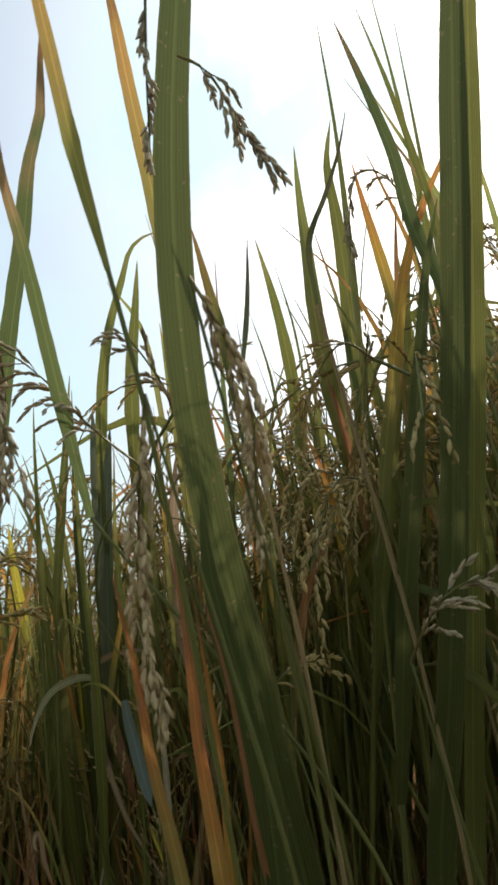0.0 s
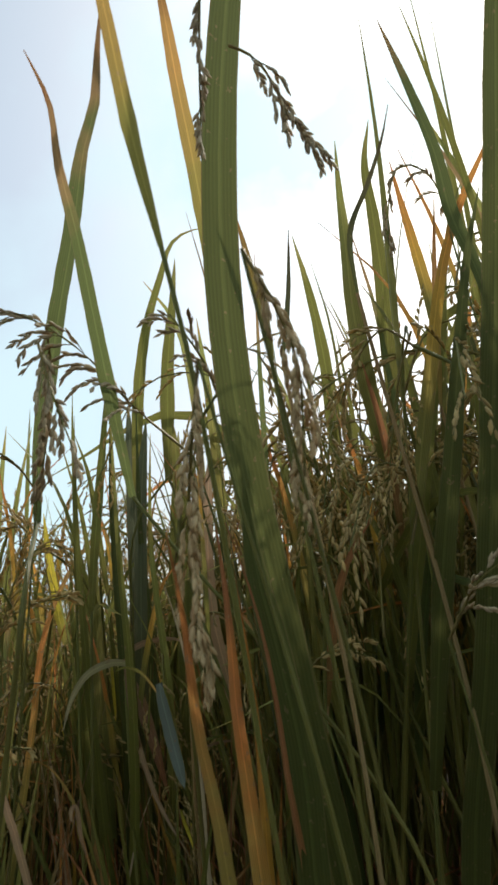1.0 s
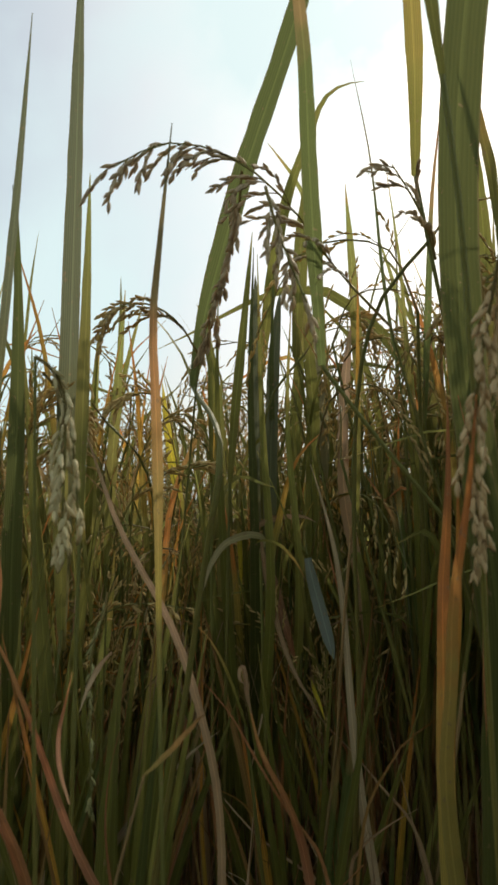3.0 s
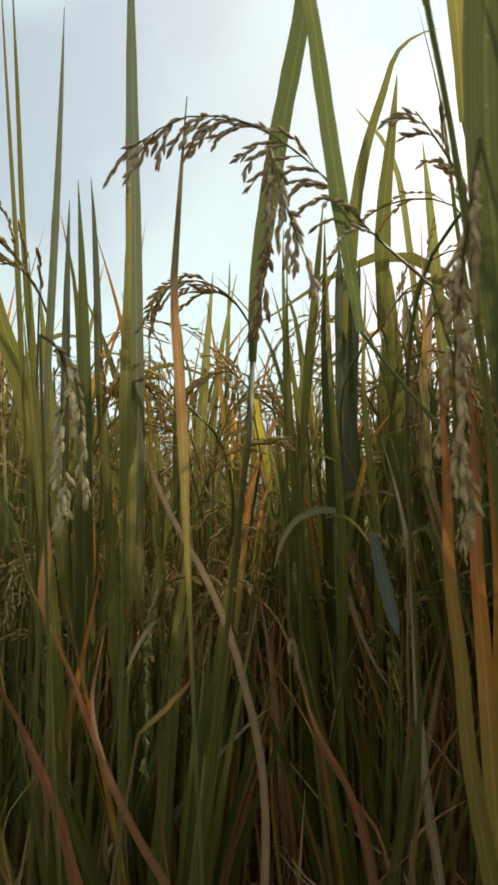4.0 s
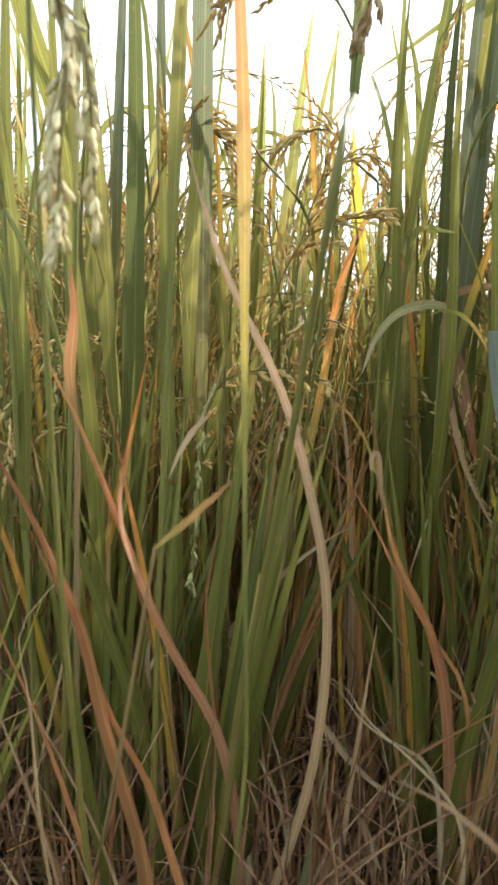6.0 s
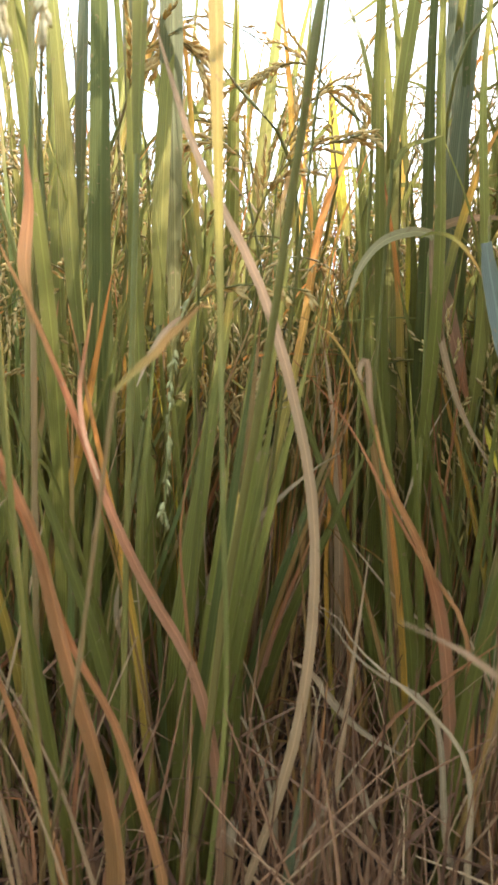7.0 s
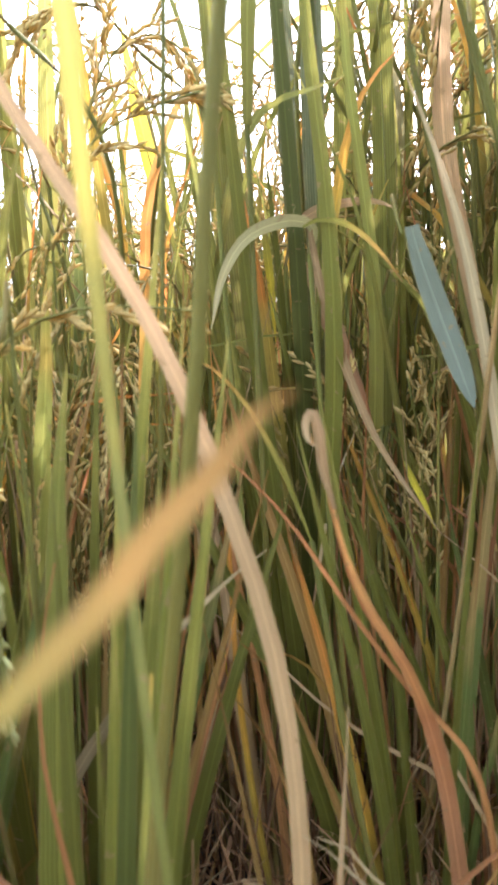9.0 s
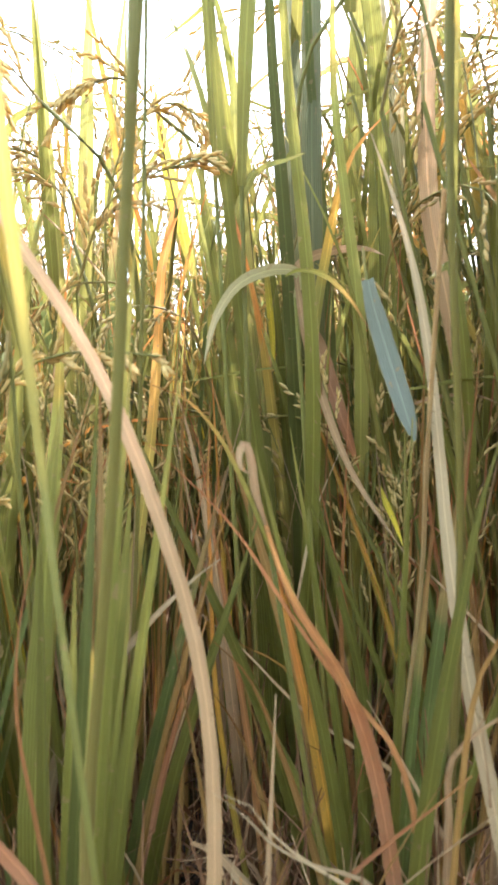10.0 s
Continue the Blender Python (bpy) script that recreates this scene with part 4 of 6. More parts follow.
leaf(plant, [(-0.065, 0.596, 0.000), (-0.063, 0.596, 0.037), (-0.060, 0.596, 0.101), (-0.058, 0.596, 0.183), (-0.049, 0.600, 0.258), (-0.040, 0.603, 0.314), (-0.033, 0.605, 0.354), (-0.024, 0.607, 0.388)], 0.0103, "green", turn=0.10, twist=0.16, foot=0.40, n=26, tip=2.4)
leaf(plant, [(-0.020, 0.602, 0.000), (-0.035, 0.593, 0.040), (-0.058, 0.579, 0.111), (-0.078, 0.567, 0.202), (-0.105, 0.554, 0.219), (-0.118, 0.547, 0.231), (-0.128, 0.541, 0.246), (-0.138, 0.535, 0.257)], 0.0046, "pale", turn=0.13, twist=-0.12, foot=0.40, n=26, tip=2.4)
leaf(plant, [(-0.073, 0.609, 0.000), (-0.063, 0.603, 0.059), (-0.046, 0.594, 0.161), (-0.032, 0.587, 0.293), (-0.023, 0.584, 0.310), (-0.011, 0.582, 0.332), (0.015, 0.580, 0.354), (0.042, 0.576, 0.389)], 0.0036, "brown", turn=-0.01, twist=-0.08, foot=0.40, n=26, tip=2.4)
leaf(plant, [(-0.015, 0.618, 0.000), (-0.028, 0.617, 0.047), (-0.049, 0.616, 0.130), (-0.068, 0.615, 0.236), (-0.092, 0.614, 0.265), (-0.118, 0.613, 0.302), (-0.142, 0.613, 0.339), (-0.160, 0.612, 0.359), (-0.183, 0.610, 0.380)], 0.0036, "orangedry", turn=-0.10, twist=0.04, foot=0.40, n=26, tip=2.4)
leaf(plant, [(-0.052, 0.638, 0.000), (-0.056, 0.635, 0.032), (-0.061, 0.631, 0.087), (-0.067, 0.627, 0.159), (-0.080, 0.616, 0.234), (-0.094, 0.607, 0.276), (-0.110, 0.599, 0.305), (-0.121, 0.592, 0.333), (-0.126, 0.587, 0.356)], 0.0092, "reddry", turn=-0.07, twist=0.06, foot=0.40, n=26, tip=2.4)
leaf(plant, [(-0.070, 0.635, 0.000), (-0.076, 0.640, 0.021), (-0.085, 0.649, 0.059), (-0.093, 0.656, 0.107), (-0.102, 0.665, 0.128), (-0.116, 0.680, 0.165), (-0.138, 0.694, 0.201), (-0.153, 0.703, 0.226)], 0.0116, "green", turn=0.03, twist=-0.20, foot=0.40, n=26, tip=2.4)
leaf(plant, [(-0.049, 0.641, 0.000), (-0.053, 0.638, 0.034), (-0.060, 0.633, 0.093), (-0.067, 0.628, 0.169), (-0.081, 0.616, 0.245), (-0.097, 0.608, 0.281), (-0.114, 0.599, 0.310), (-0.123, 0.592, 0.340), (-0.128, 0.587, 0.363), (-0.131, 0.583, 0.379), (-0.133, 0.582, 0.384), (-0.134, 0.579, 0.379), (-0.132, 0.577, 0.373)], 0.0054, "reddry", turn=-0.02, twist=-0.06, foot=0.40, n=26, tip=2.4)
leaf(plant, [(-0.041, 0.647, 0.000), (-0.041, 0.643, 0.029), (-0.041, 0.638, 0.079), (-0.041, 0.633, 0.144), (-0.042, 0.622, 0.196), (-0.042, 0.612, 0.236), (-0.035, 0.609, 0.247), (-0.011, 0.598, 0.272), (0.004, 0.591, 0.284)], 0.0054, "tan", turn=0.08, twist=-0.21, foot=0.40, n=26, tip=2.4)
stalk(plant, [(-0.066, 0.641, 0.000), (-0.082, 0.643, 0.064), (-0.108, 0.648, 0.175), (-0.131, 0.652, 0.319)], 0.0021, 0.0015)
leaf(plant, [(-0.131, 0.652, 0.319), (-0.146, 0.653, 0.357), (-0.161, 0.654, 0.384), (-0.175, 0.653, 0.399), (-0.193, 0.651, 0.407)], 0.0028, "orangeedge", turn=-0.13, twist=0.01, foot=0.45, n=16, tip=2.4)
leaf(plant, [(-0.066, 0.640, 0.000), (-0.076, 0.645, 0.026), (-0.091, 0.653, 0.070), (-0.104, 0.660, 0.128), (-0.128, 0.663, 0.204), (-0.148, 0.663, 0.249), (-0.165, 0.659, 0.267)], 0.0057, "brown", turn=-0.04, twist=0.08, foot=0.40, n=26, tip=2.4)
leaf(plant, [(-0.027, 0.643, 0.000), (-0.029, 0.650, 0.030), (-0.034, 0.662, 0.083), (-0.037, 0.672, 0.151), (-0.050, 0.673, 0.176), (-0.065, 0.673, 0.204), (-0.081, 0.673, 0.232)], 0.0042, "tan", turn=-0.07, twist=-0.15, foot=0.40, n=26, tip=2.4)
leaf(plant, [(-0.124, 0.586, 0.348), (-0.128, 0.584, 0.363), (-0.130, 0.582, 0.379), (-0.132, 0.581, 0.384), (-0.134, 0.580, 0.381), (-0.133, 0.578, 0.374), (-0.130, 0.577, 0.372)], 0.0037, "tan", turn=0.17, twist=-0.13, foot=0.40, n=26, tip=7)
leaf(plant, [(-0.057, 0.755, 0.390), (-0.043, 0.757, 0.395), (-0.029, 0.760, 0.397), (-0.011, 0.763, 0.396), (0.001, 0.764, 0.391)], 0.0030, "tan", turn=-0.14, twist=-0.11, foot=0.40, n=16, tip=2.4)

plant = thing("rice_plant", (-0.360, 0.627, 0), "rice plant with long green leaves and bluish green leaves in mud", "rice plant", "rice plants close by")
stalk(plant, [(-0.373, 0.600, 0.000), (-0.364, 0.590, 0.126), (-0.350, 0.575, 0.345), (-0.337, 0.561, 0.628)], 0.0016, 0.0009)
panicle(plant, [(-0.337, 0.561, 0.628), (-0.347, 0.544, 0.661), (-0.363, 0.527, 0.675), (-0.383, 0.504, 0.667), (-0.396, 0.482, 0.645)], "grain_green", branches=13, per=9, spread=0.045, size=0.0080, droop=0.9, label="green-gold bowed rice panicle", single=False, start=0.20)
stalk(plant, [(-0.387, 0.615, 0.000), (-0.401, 0.618, 0.082), (-0.424, 0.622, 0.225), (-0.443, 0.626, 0.408)], 0.0021, 0.0015)
leaf(plant, [(-0.443, 0.626, 0.408), (-0.463, 0.638, 0.503), (-0.480, 0.650, 0.597), (-0.498, 0.667, 0.716), (-0.509, 0.677, 0.787)], 0.0141, "green", turn=-0.06, twist=-0.14, foot=0.45, n=16, tip=2.4)
stalk(plant, [(-0.367, 0.613, 0.000), (-0.366, 0.605, 0.132), (-0.364, 0.593, 0.363), (-0.363, 0.583, 0.659)], 0.0016, 0.0009)
panicle(plant, [(-0.363, 0.583, 0.659), (-0.377, 0.564, 0.688), (-0.396, 0.542, 0.707), (-0.410, 0.524, 0.721), (-0.420, 0.510, 0.736)], "grain_green", branches=13, per=9, spread=0.045, size=0.0080, droop=0.9, label="green-gold bowed rice panicle", single=False, start=0.20)
leaf(plant, [(-0.340, 0.618, 0.000), (-0.346, 0.623, 0.051), (-0.355, 0.632, 0.139), (-0.363, 0.639, 0.253), (-0.396, 0.668, 0.397), (-0.422, 0.691, 0.514), (-0.443, 0.709, 0.607), (-0.460, 0.723, 0.683), (-0.476, 0.736, 0.752)], 0.0188, "green", turn=0.01, twist=0.22, foot=0.40, n=26, tip=2.4)
stalk(plant, [(-0.344, 0.620, 0.000), (-0.349, 0.627, 0.092), (-0.359, 0.639, 0.254), (-0.367, 0.649, 0.462)], 0.0021, 0.0015)
leaf(plant, [(-0.367, 0.649, 0.462), (-0.379, 0.663, 0.554), (-0.390, 0.677, 0.646), (-0.401, 0.692, 0.737), (-0.407, 0.701, 0.793)], 0.0107, "bluegreen", turn=-0.15, twist=-0.04, foot=0.45, n=16, tip=2.4)
stalk(plant, [(-0.351, 0.655, 0.000), (-0.359, 0.647, 0.099), (-0.371, 0.634, 0.272), (-0.383, 0.622, 0.495)], 0.0021, 0.0015)
leaf(plant, [(-0.383, 0.622, 0.495), (-0.394, 0.605, 0.594), (-0.406, 0.594, 0.636), (-0.422, 0.579, 0.701), (-0.434, 0.564, 0.772), (-0.449, 0.547, 0.844), (-0.456, 0.540, 0.873)], 0.0227, "green", turn=0.07, twist=0.19, foot=0.45, n=26, tip=2.4)
stalk(plant, [(-0.344, 0.653, 0.000), (-0.346, 0.663, 0.103), (-0.350, 0.680, 0.282), (-0.353, 0.695, 0.513)], 0.0021, 0.0015)
leaf(plant, [(-0.353, 0.695, 0.513), (-0.365, 0.702, 0.615), (-0.375, 0.709, 0.703), (-0.385, 0.714, 0.780), (-0.392, 0.717, 0.823)], 0.0118, "bluegreen", turn=0.20, twist=-0.18, foot=0.45, n=16, tip=2.4)

plant = thing("rice_plant", (0.137, 0.638, 0), "rice plant with broad shaded green leaves and long green leaves", "rice plant", "rice plants close by")
leaf(plant, [(0.149, 0.616, 0.000), (0.152, 0.606, 0.067), (0.156, 0.590, 0.184), (0.160, 0.577, 0.335), (0.174, 0.534, 0.482), (0.183, 0.488, 0.637), (0.190, 0.443, 0.787), (0.192, 0.416, 0.877), (0.194, 0.396, 0.945), (0.194, 0.375, 1.014)], 0.0205, "darkgreen", turn=0.01, twist=0.19, foot=0.40, n=26, tip=12)
stalk(plant, [(0.139, 0.622, 0.000), (0.133, 0.621, 0.095), (0.112, 0.616, 0.260), (0.049, 0.602, 0.473)], 0.0016, 0.0009)
panicle(plant, [(0.049, 0.602, 0.473), (0.063, 0.597, 0.484), (0.074, 0.593, 0.489), (0.094, 0.588, 0.493)], "grain_yellow", branches=6, per=7, spread=0.012, size=0.0075, droop=0.4, label="ripe yellow bowed rice panicle", single=False, start=0.08)
leaf(plant, [(0.167, 0.639, 0.000), (0.173, 0.629, 0.070), (0.184, 0.612, 0.194), (0.193, 0.598, 0.352), (0.199, 0.547, 0.520), (0.206, 0.498, 0.680), (0.209, 0.450, 0.834), (0.212, 0.409, 0.966), (0.219, 0.387, 1.037)], 0.0162, "green", turn=-0.18, twist=0.04, foot=0.40, n=26, tip=10)
stalk(plant, [(0.126, 0.643, 0.000), (0.130, 0.631, 0.076), (0.135, 0.612, 0.210), (0.140, 0.595, 0.382)], 0.0021, 0.0015)
leaf(plant, [(0.140, 0.595, 0.382), (0.152, 0.544, 0.548), (0.161, 0.519, 0.628), (0.169, 0.495, 0.707), (0.176, 0.477, 0.765), (0.186, 0.463, 0.810)], 0.0182, "darkgreen", turn=-0.13, twist=0.13, foot=0.45, n=26, tip=2.4)
leaf(plant, [(0.110, 0.652, 0.000), (0.086, 0.661, 0.047), (0.048, 0.676, 0.131), (0.014, 0.689, 0.237), (-0.008, 0.696, 0.258), (-0.036, 0.706, 0.286), (-0.052, 0.710, 0.300), (-0.061, 0.713, 0.307)], 0.0047, "tan", turn=0.18, twist=0.02, foot=0.40, n=26, tip=2.4)
panicle(plant, [(0.058, 0.632, 0.478), (0.077, 0.626, 0.487), (0.095, 0.624, 0.482), (0.109, 0.623, 0.476)], "grain_yellow", branches=6, per=7, spread=0.012, size=0.0075, droop=0.4, label="ripe yellow bowed rice panicle", single=False, start=0.08)
leaf(plant, [(-0.074, 0.747, 0.340), (-0.070, 0.744, 0.330), (-0.064, 0.739, 0.317), (-0.059, 0.735, 0.303)], 0.0044, "yellow", turn=-0.20, twist=-0.22, foot=0.40, n=16, tip=2.4)

plant = thing("rice_plant", (0.267, 0.717, 0), "rice plant with rusty bent leaves and yellow-green leaves in mud", "rice plant", "rice plants close by")
stalk(plant, [(0.271, 0.687, 0.000), (0.265, 0.684, 0.139), (0.245, 0.672, 0.383), (0.186, 0.637, 0.696)], 0.0021, 0.0015, dry=True)
leaf(plant, [(0.186, 0.637, 0.696), (0.186, 0.623, 0.757), (0.186, 0.608, 0.817), (0.189, 0.592, 0.885)], 0.0065, "brown", turn=-0.03, twist=0.17, foot=0.45, n=16, tip=2.4)
stalk(plant, [(0.242, 0.719, 0.000), (0.236, 0.718, 0.116), (0.215, 0.713, 0.319), (0.152, 0.699, 0.580)], 0.0021, 0.0015, dry=True)
leaf(plant, [(0.152, 0.699, 0.580), (0.141, 0.671, 0.653), (0.129, 0.651, 0.703), (0.117, 0.636, 0.743)], 0.0100, "orangedry", turn=-0.11, twist=0.08, foot=0.45, n=16, tip=2.4)
stalk(plant, [(0.242, 0.734, 0.000), (0.235, 0.732, 0.123), (0.214, 0.728, 0.338), (0.150, 0.715, 0.615)], 0.0021, 0.0015)
leaf(plant, [(0.150, 0.715, 0.615), (0.135, 0.681, 0.689), (0.124, 0.662, 0.729), (0.112, 0.630, 0.798), (0.106, 0.603, 0.853), (0.101, 0.582, 0.898), (0.099, 0.567, 0.929)], 0.0200, "yellowgreen", turn=-0.04, twist=-0.12, foot=0.45, n=26, tip=2.4)
stalk(plant, [(0.289, 0.737, 0.000), (0.284, 0.737, 0.150), (0.268, 0.737, 0.412), (0.219, 0.736, 0.748)], 0.0021, 0.0015)
leaf(plant, [(0.219, 0.736, 0.748), (0.210, 0.719, 0.819), (0.200, 0.708, 0.860), (0.188, 0.697, 0.908), (0.178, 0.687, 0.946), (0.170, 0.679, 0.982)], 0.0150, "orange", turn=0.08, twist=-0.10, foot=0.45, n=26, tip=2.4)

plant = thing("rice_plant", (-0.117, 0.735, 0), "rice plant with orange-tipped leaves and rusty bent leaves in mud", "rice plant", "rice plants close by")
leaf(plant, [(-0.116, 0.705, 0.000), (-0.120, 0.697, 0.023), (-0.125, 0.684, 0.064), (-0.129, 0.674, 0.116), (-0.142, 0.677, 0.171), (-0.155, 0.678, 0.207), (-0.172, 0.678, 0.232)], 0.0048, "brown", turn=-0.05, twist=0.13, foot=0.40, n=26, tip=2.4)
leaf(plant, [(-0.136, 0.711, 0.000), (-0.144, 0.704, 0.047), (-0.158, 0.693, 0.129), (-0.169, 0.683, 0.234), (-0.172, 0.690, 0.298), (-0.174, 0.695, 0.345), (-0.173, 0.700, 0.396)], 0.0043, "orange", turn=-0.00, twist=0.14, foot=0.40, n=26, tip=2.4)
leaf(plant, [(-0.132, 0.709, 0.000), (-0.137, 0.708, 0.032), (-0.144, 0.706, 0.089), (-0.150, 0.705, 0.161), (-0.164, 0.713, 0.246), (-0.176, 0.719, 0.310), (-0.187, 0.725, 0.373)], 0.0054, "orangedry", turn=0.01, twist=-0.17, foot=0.40, n=26, tip=2.4)
leaf(plant, [(-0.090, 0.722, 0.000), (-0.088, 0.718, 0.039), (-0.084, 0.713, 0.107), (-0.081, 0.708, 0.195), (-0.086, 0.706, 0.237), (-0.095, 0.704, 0.273), (-0.103, 0.702, 0.307), (-0.112, 0.699, 0.351)], 0.0090, "green", turn=-0.02, twist=0.19, foot=0.40, n=26, tip=2.4)
leaf(plant, [(-0.088, 0.727, 0.000), (-0.094, 0.724, 0.038), (-0.104, 0.719, 0.104), (-0.112, 0.714, 0.189), (-0.133, 0.715, 0.231), (-0.154, 0.713, 0.242), (-0.182, 0.710, 0.256)], 0.0044, "orangeedge", turn=0.03, twist=0.23, foot=0.40, n=26, tip=2.4)
stalk(plant, [(-0.147, 0.730, 0.000), (-0.150, 0.733, 0.106), (-0.155, 0.737, 0.290), (-0.160, 0.741, 0.528)], 0.0021, 0.0015)
leaf(plant, [(-0.160, 0.741, 0.528), (-0.158, 0.746, 0.599), (-0.153, 0.753, 0.693), (-0.148, 0.760, 0.794)], 0.0109, "green", turn=-0.20, twist=-0.08, foot=0.45, n=16, tip=2.4)
stalk(plant, [(-0.147, 0.740, 0.000), (-0.155, 0.746, 0.106), (-0.169, 0.756, 0.291), (-0.181, 0.765, 0.528)], 0.0021, 0.0015)
leaf(plant, [(-0.181, 0.765, 0.528), (-0.187, 0.775, 0.629), (-0.195, 0.786, 0.740), (-0.197, 0.791, 0.780)], 0.0063, "green", turn=0.11, twist=0.09, foot=0.45, n=16, tip=2.4)
stalk(plant, [(-0.088, 0.740, 0.000), (-0.078, 0.729, 0.058), (-0.064, 0.713, 0.159), (-0.051, 0.699, 0.289), (-0.051, 0.666, 0.373), (-0.049, 0.619, 0.492)], 0.0016, 0.0012, dry=True)
leaf(plant, [(-0.146, 0.744, 0.000), (-0.153, 0.748, 0.042), (-0.165, 0.753, 0.116), (-0.176, 0.757, 0.211), (-0.184, 0.762, 0.273), (-0.189, 0.764, 0.300), (-0.194, 0.766, 0.327), (-0.200, 0.768, 0.355), (-0.206, 0.769, 0.380), (-0.213, 0.770, 0.401)], 0.0106, "tan", turn=0.02, twist=0.08, foot=0.40, n=26, tip=2.4)
leaf(plant, [(-0.146, 0.744, 0.000), (-0.154, 0.749, 0.052), (-0.167, 0.756, 0.144), (-0.178, 0.762, 0.261), (-0.182, 0.767, 0.320), (-0.186, 0.772, 0.378), (-0.189, 0.777, 0.424)], 0.0049, "orange", turn=0.15, twist=0.09, foot=0.40, n=26, tip=2.4)
stalk(plant, [(-0.091, 0.750, 0.000), (-0.100, 0.749, 0.092), (-0.114, 0.748, 0.252), (-0.127, 0.747, 0.459)], 0.0021, 0.0015)
leaf(plant, [(-0.127, 0.747, 0.459), (-0.125, 0.747, 0.474), (-0.135, 0.744, 0.477), (-0.147, 0.740, 0.475), (-0.162, 0.735, 0.467), (-0.174, 0.728, 0.448), (-0.181, 0.720, 0.418)], 0.0080, "palegreen", turn=0.02, twist=0.03, foot=0.45, n=26, tip=2.4)
stalk(plant, [(-0.095, 0.755, 0.000), (-0.092, 0.763, 0.071), (-0.087, 0.776, 0.196), (-0.082, 0.788, 0.357)], 0.0021, 0.0015)
leaf(plant, [(-0.082, 0.788, 0.357), (-0.086, 0.789, 0.381), (-0.084, 0.792, 0.400), (-0.082, 0.794, 0.419)], 0.0069, "yellowgreen", turn=0.07, twist=-0.09, foot=0.45, n=16, tip=2.4)
stalk(plant, [(-0.108, 0.763, 0.000), (-0.109, 0.769, 0.063), (-0.110, 0.778, 0.175), (-0.111, 0.787, 0.317)], 0.0021, 0.0015)
leaf(plant, [(-0.111, 0.787, 0.317), (-0.118, 0.798, 0.436), (-0.121, 0.805, 0.515), (-0.122, 0.813, 0.593), (-0.122, 0.821, 0.672), (-0.118, 0.830, 0.751)], 0.0148, "bluegreen", turn=0.07, twist=0.06, foot=0.45, n=26, tip=9)
leaf(plant, [(-0.130, 0.762, 0.000), (-0.136, 0.769, 0.051), (-0.146, 0.780, 0.140), (-0.155, 0.791, 0.254), (-0.174, 0.803, 0.378), (-0.189, 0.812, 0.468), (-0.202, 0.819, 0.539), (-0.204, 0.828, 0.604)], 0.0181, "green", turn=0.11, twist=-0.01, foot=0.40, n=26, tip=2.4)
leaf(plant, [(-0.139, 0.795, 0.475), (-0.135, 0.795, 0.482), (-0.122, 0.796, 0.491), (-0.102, 0.797, 0.496), (-0.083, 0.798, 0.496), (-0.071, 0.797, 0.491)], 0.0073, "tan", turn=-0.19, twist=0.02, foot=0.40, n=26, tip=2.4)
stalk(plant, [(-0.085, 0.719, 0.484), (-0.084, 0.713, 0.474), (-0.082, 0.707, 0.462)], 0.0011, 0.0008)
leaf(plant, [(-0.129, 0.790, 0.459), (-0.120, 0.786, 0.439), (-0.107, 0.779, 0.404), (-0.095, 0.771, 0.370), (-0.087, 0.766, 0.347)], 0.0135, "reddry", turn=0.14, twist=0.07, foot=0.40, n=16, tip=2.4)
leaf(plant, [(-0.129, 0.744, 0.250), (-0.124, 0.748, 0.279), (-0.115, 0.754, 0.322), (-0.100, 0.760, 0.360)], 0.0023, "pale", turn=0.06, twist=-0.05, foot=0.40, n=16, tip=2.4)
leaf(plant, [(-0.131, 0.724, 0.470), (-0.124, 0.722, 0.473), (-0.109, 0.718, 0.470), (-0.092, 0.710, 0.454), (-0.082, 0.702, 0.438)], 0.0034, "orangeedge", turn=-0.06, twist=0.11, foot=0.40, n=16, tip=2.4)
leaf(plant, [(-0.082, 0.676, 0.461), (-0.080, 0.673, 0.451), (-0.074, 0.668, 0.430), (-0.067, 0.661, 0.407), (-0.058, 0.653, 0.378)], 0.0108, "blue", turn=-0.17, twist=0.18, foot=0.60, n=16, tip=9)
leaf(plant, [(-0.128, 0.749, 0.480), (-0.121, 0.739, 0.439), (-0.110, 0.731, 0.399), (-0.092, 0.722, 0.354), (-0.068, 0.715, 0.317), (-0.060, 0.713, 0.306)], 0.0061, "tan", turn=0.15, twist=0.23, foot=0.40, n=26, tip=2.4)

plant = thing("rice_plant", (0.001, 0.770, 0), "rice plant with dry tan leaves and rusty bent leaves in mud", "rice plant", "rice plants close by")
leaf(plant, [(0.003, 0.740, 0.000), (-0.014, 0.729, 0.035), (-0.040, 0.712, 0.097), (-0.063, 0.697, 0.176), (-0.084, 0.700, 0.187), (-0.120, 0.706, 0.208), (-0.160, 0.715, 0.242), (-0.190, 0.719, 0.264)], 0.0035, "tan", turn=-0.15, twist=-0.19, foot=0.40, n=26, tip=2.4)
stalk(plant, [(0.024, 0.750, 0.000), (0.035, 0.736, 0.087), (0.053, 0.714, 0.239), (0.069, 0.694, 0.434)], 0.0021, 0.0015, dry=True)
leaf(plant, [(0.069, 0.694, 0.434), (0.079, 0.677, 0.509), (0.087, 0.669, 0.544), (0.103, 0.661, 0.578), (0.123, 0.655, 0.605), (0.134, 0.653, 0.612)], 0.0091, "orangedry", turn=0.16, twist=-0.05, foot=0.45, n=26, tip=2.4)
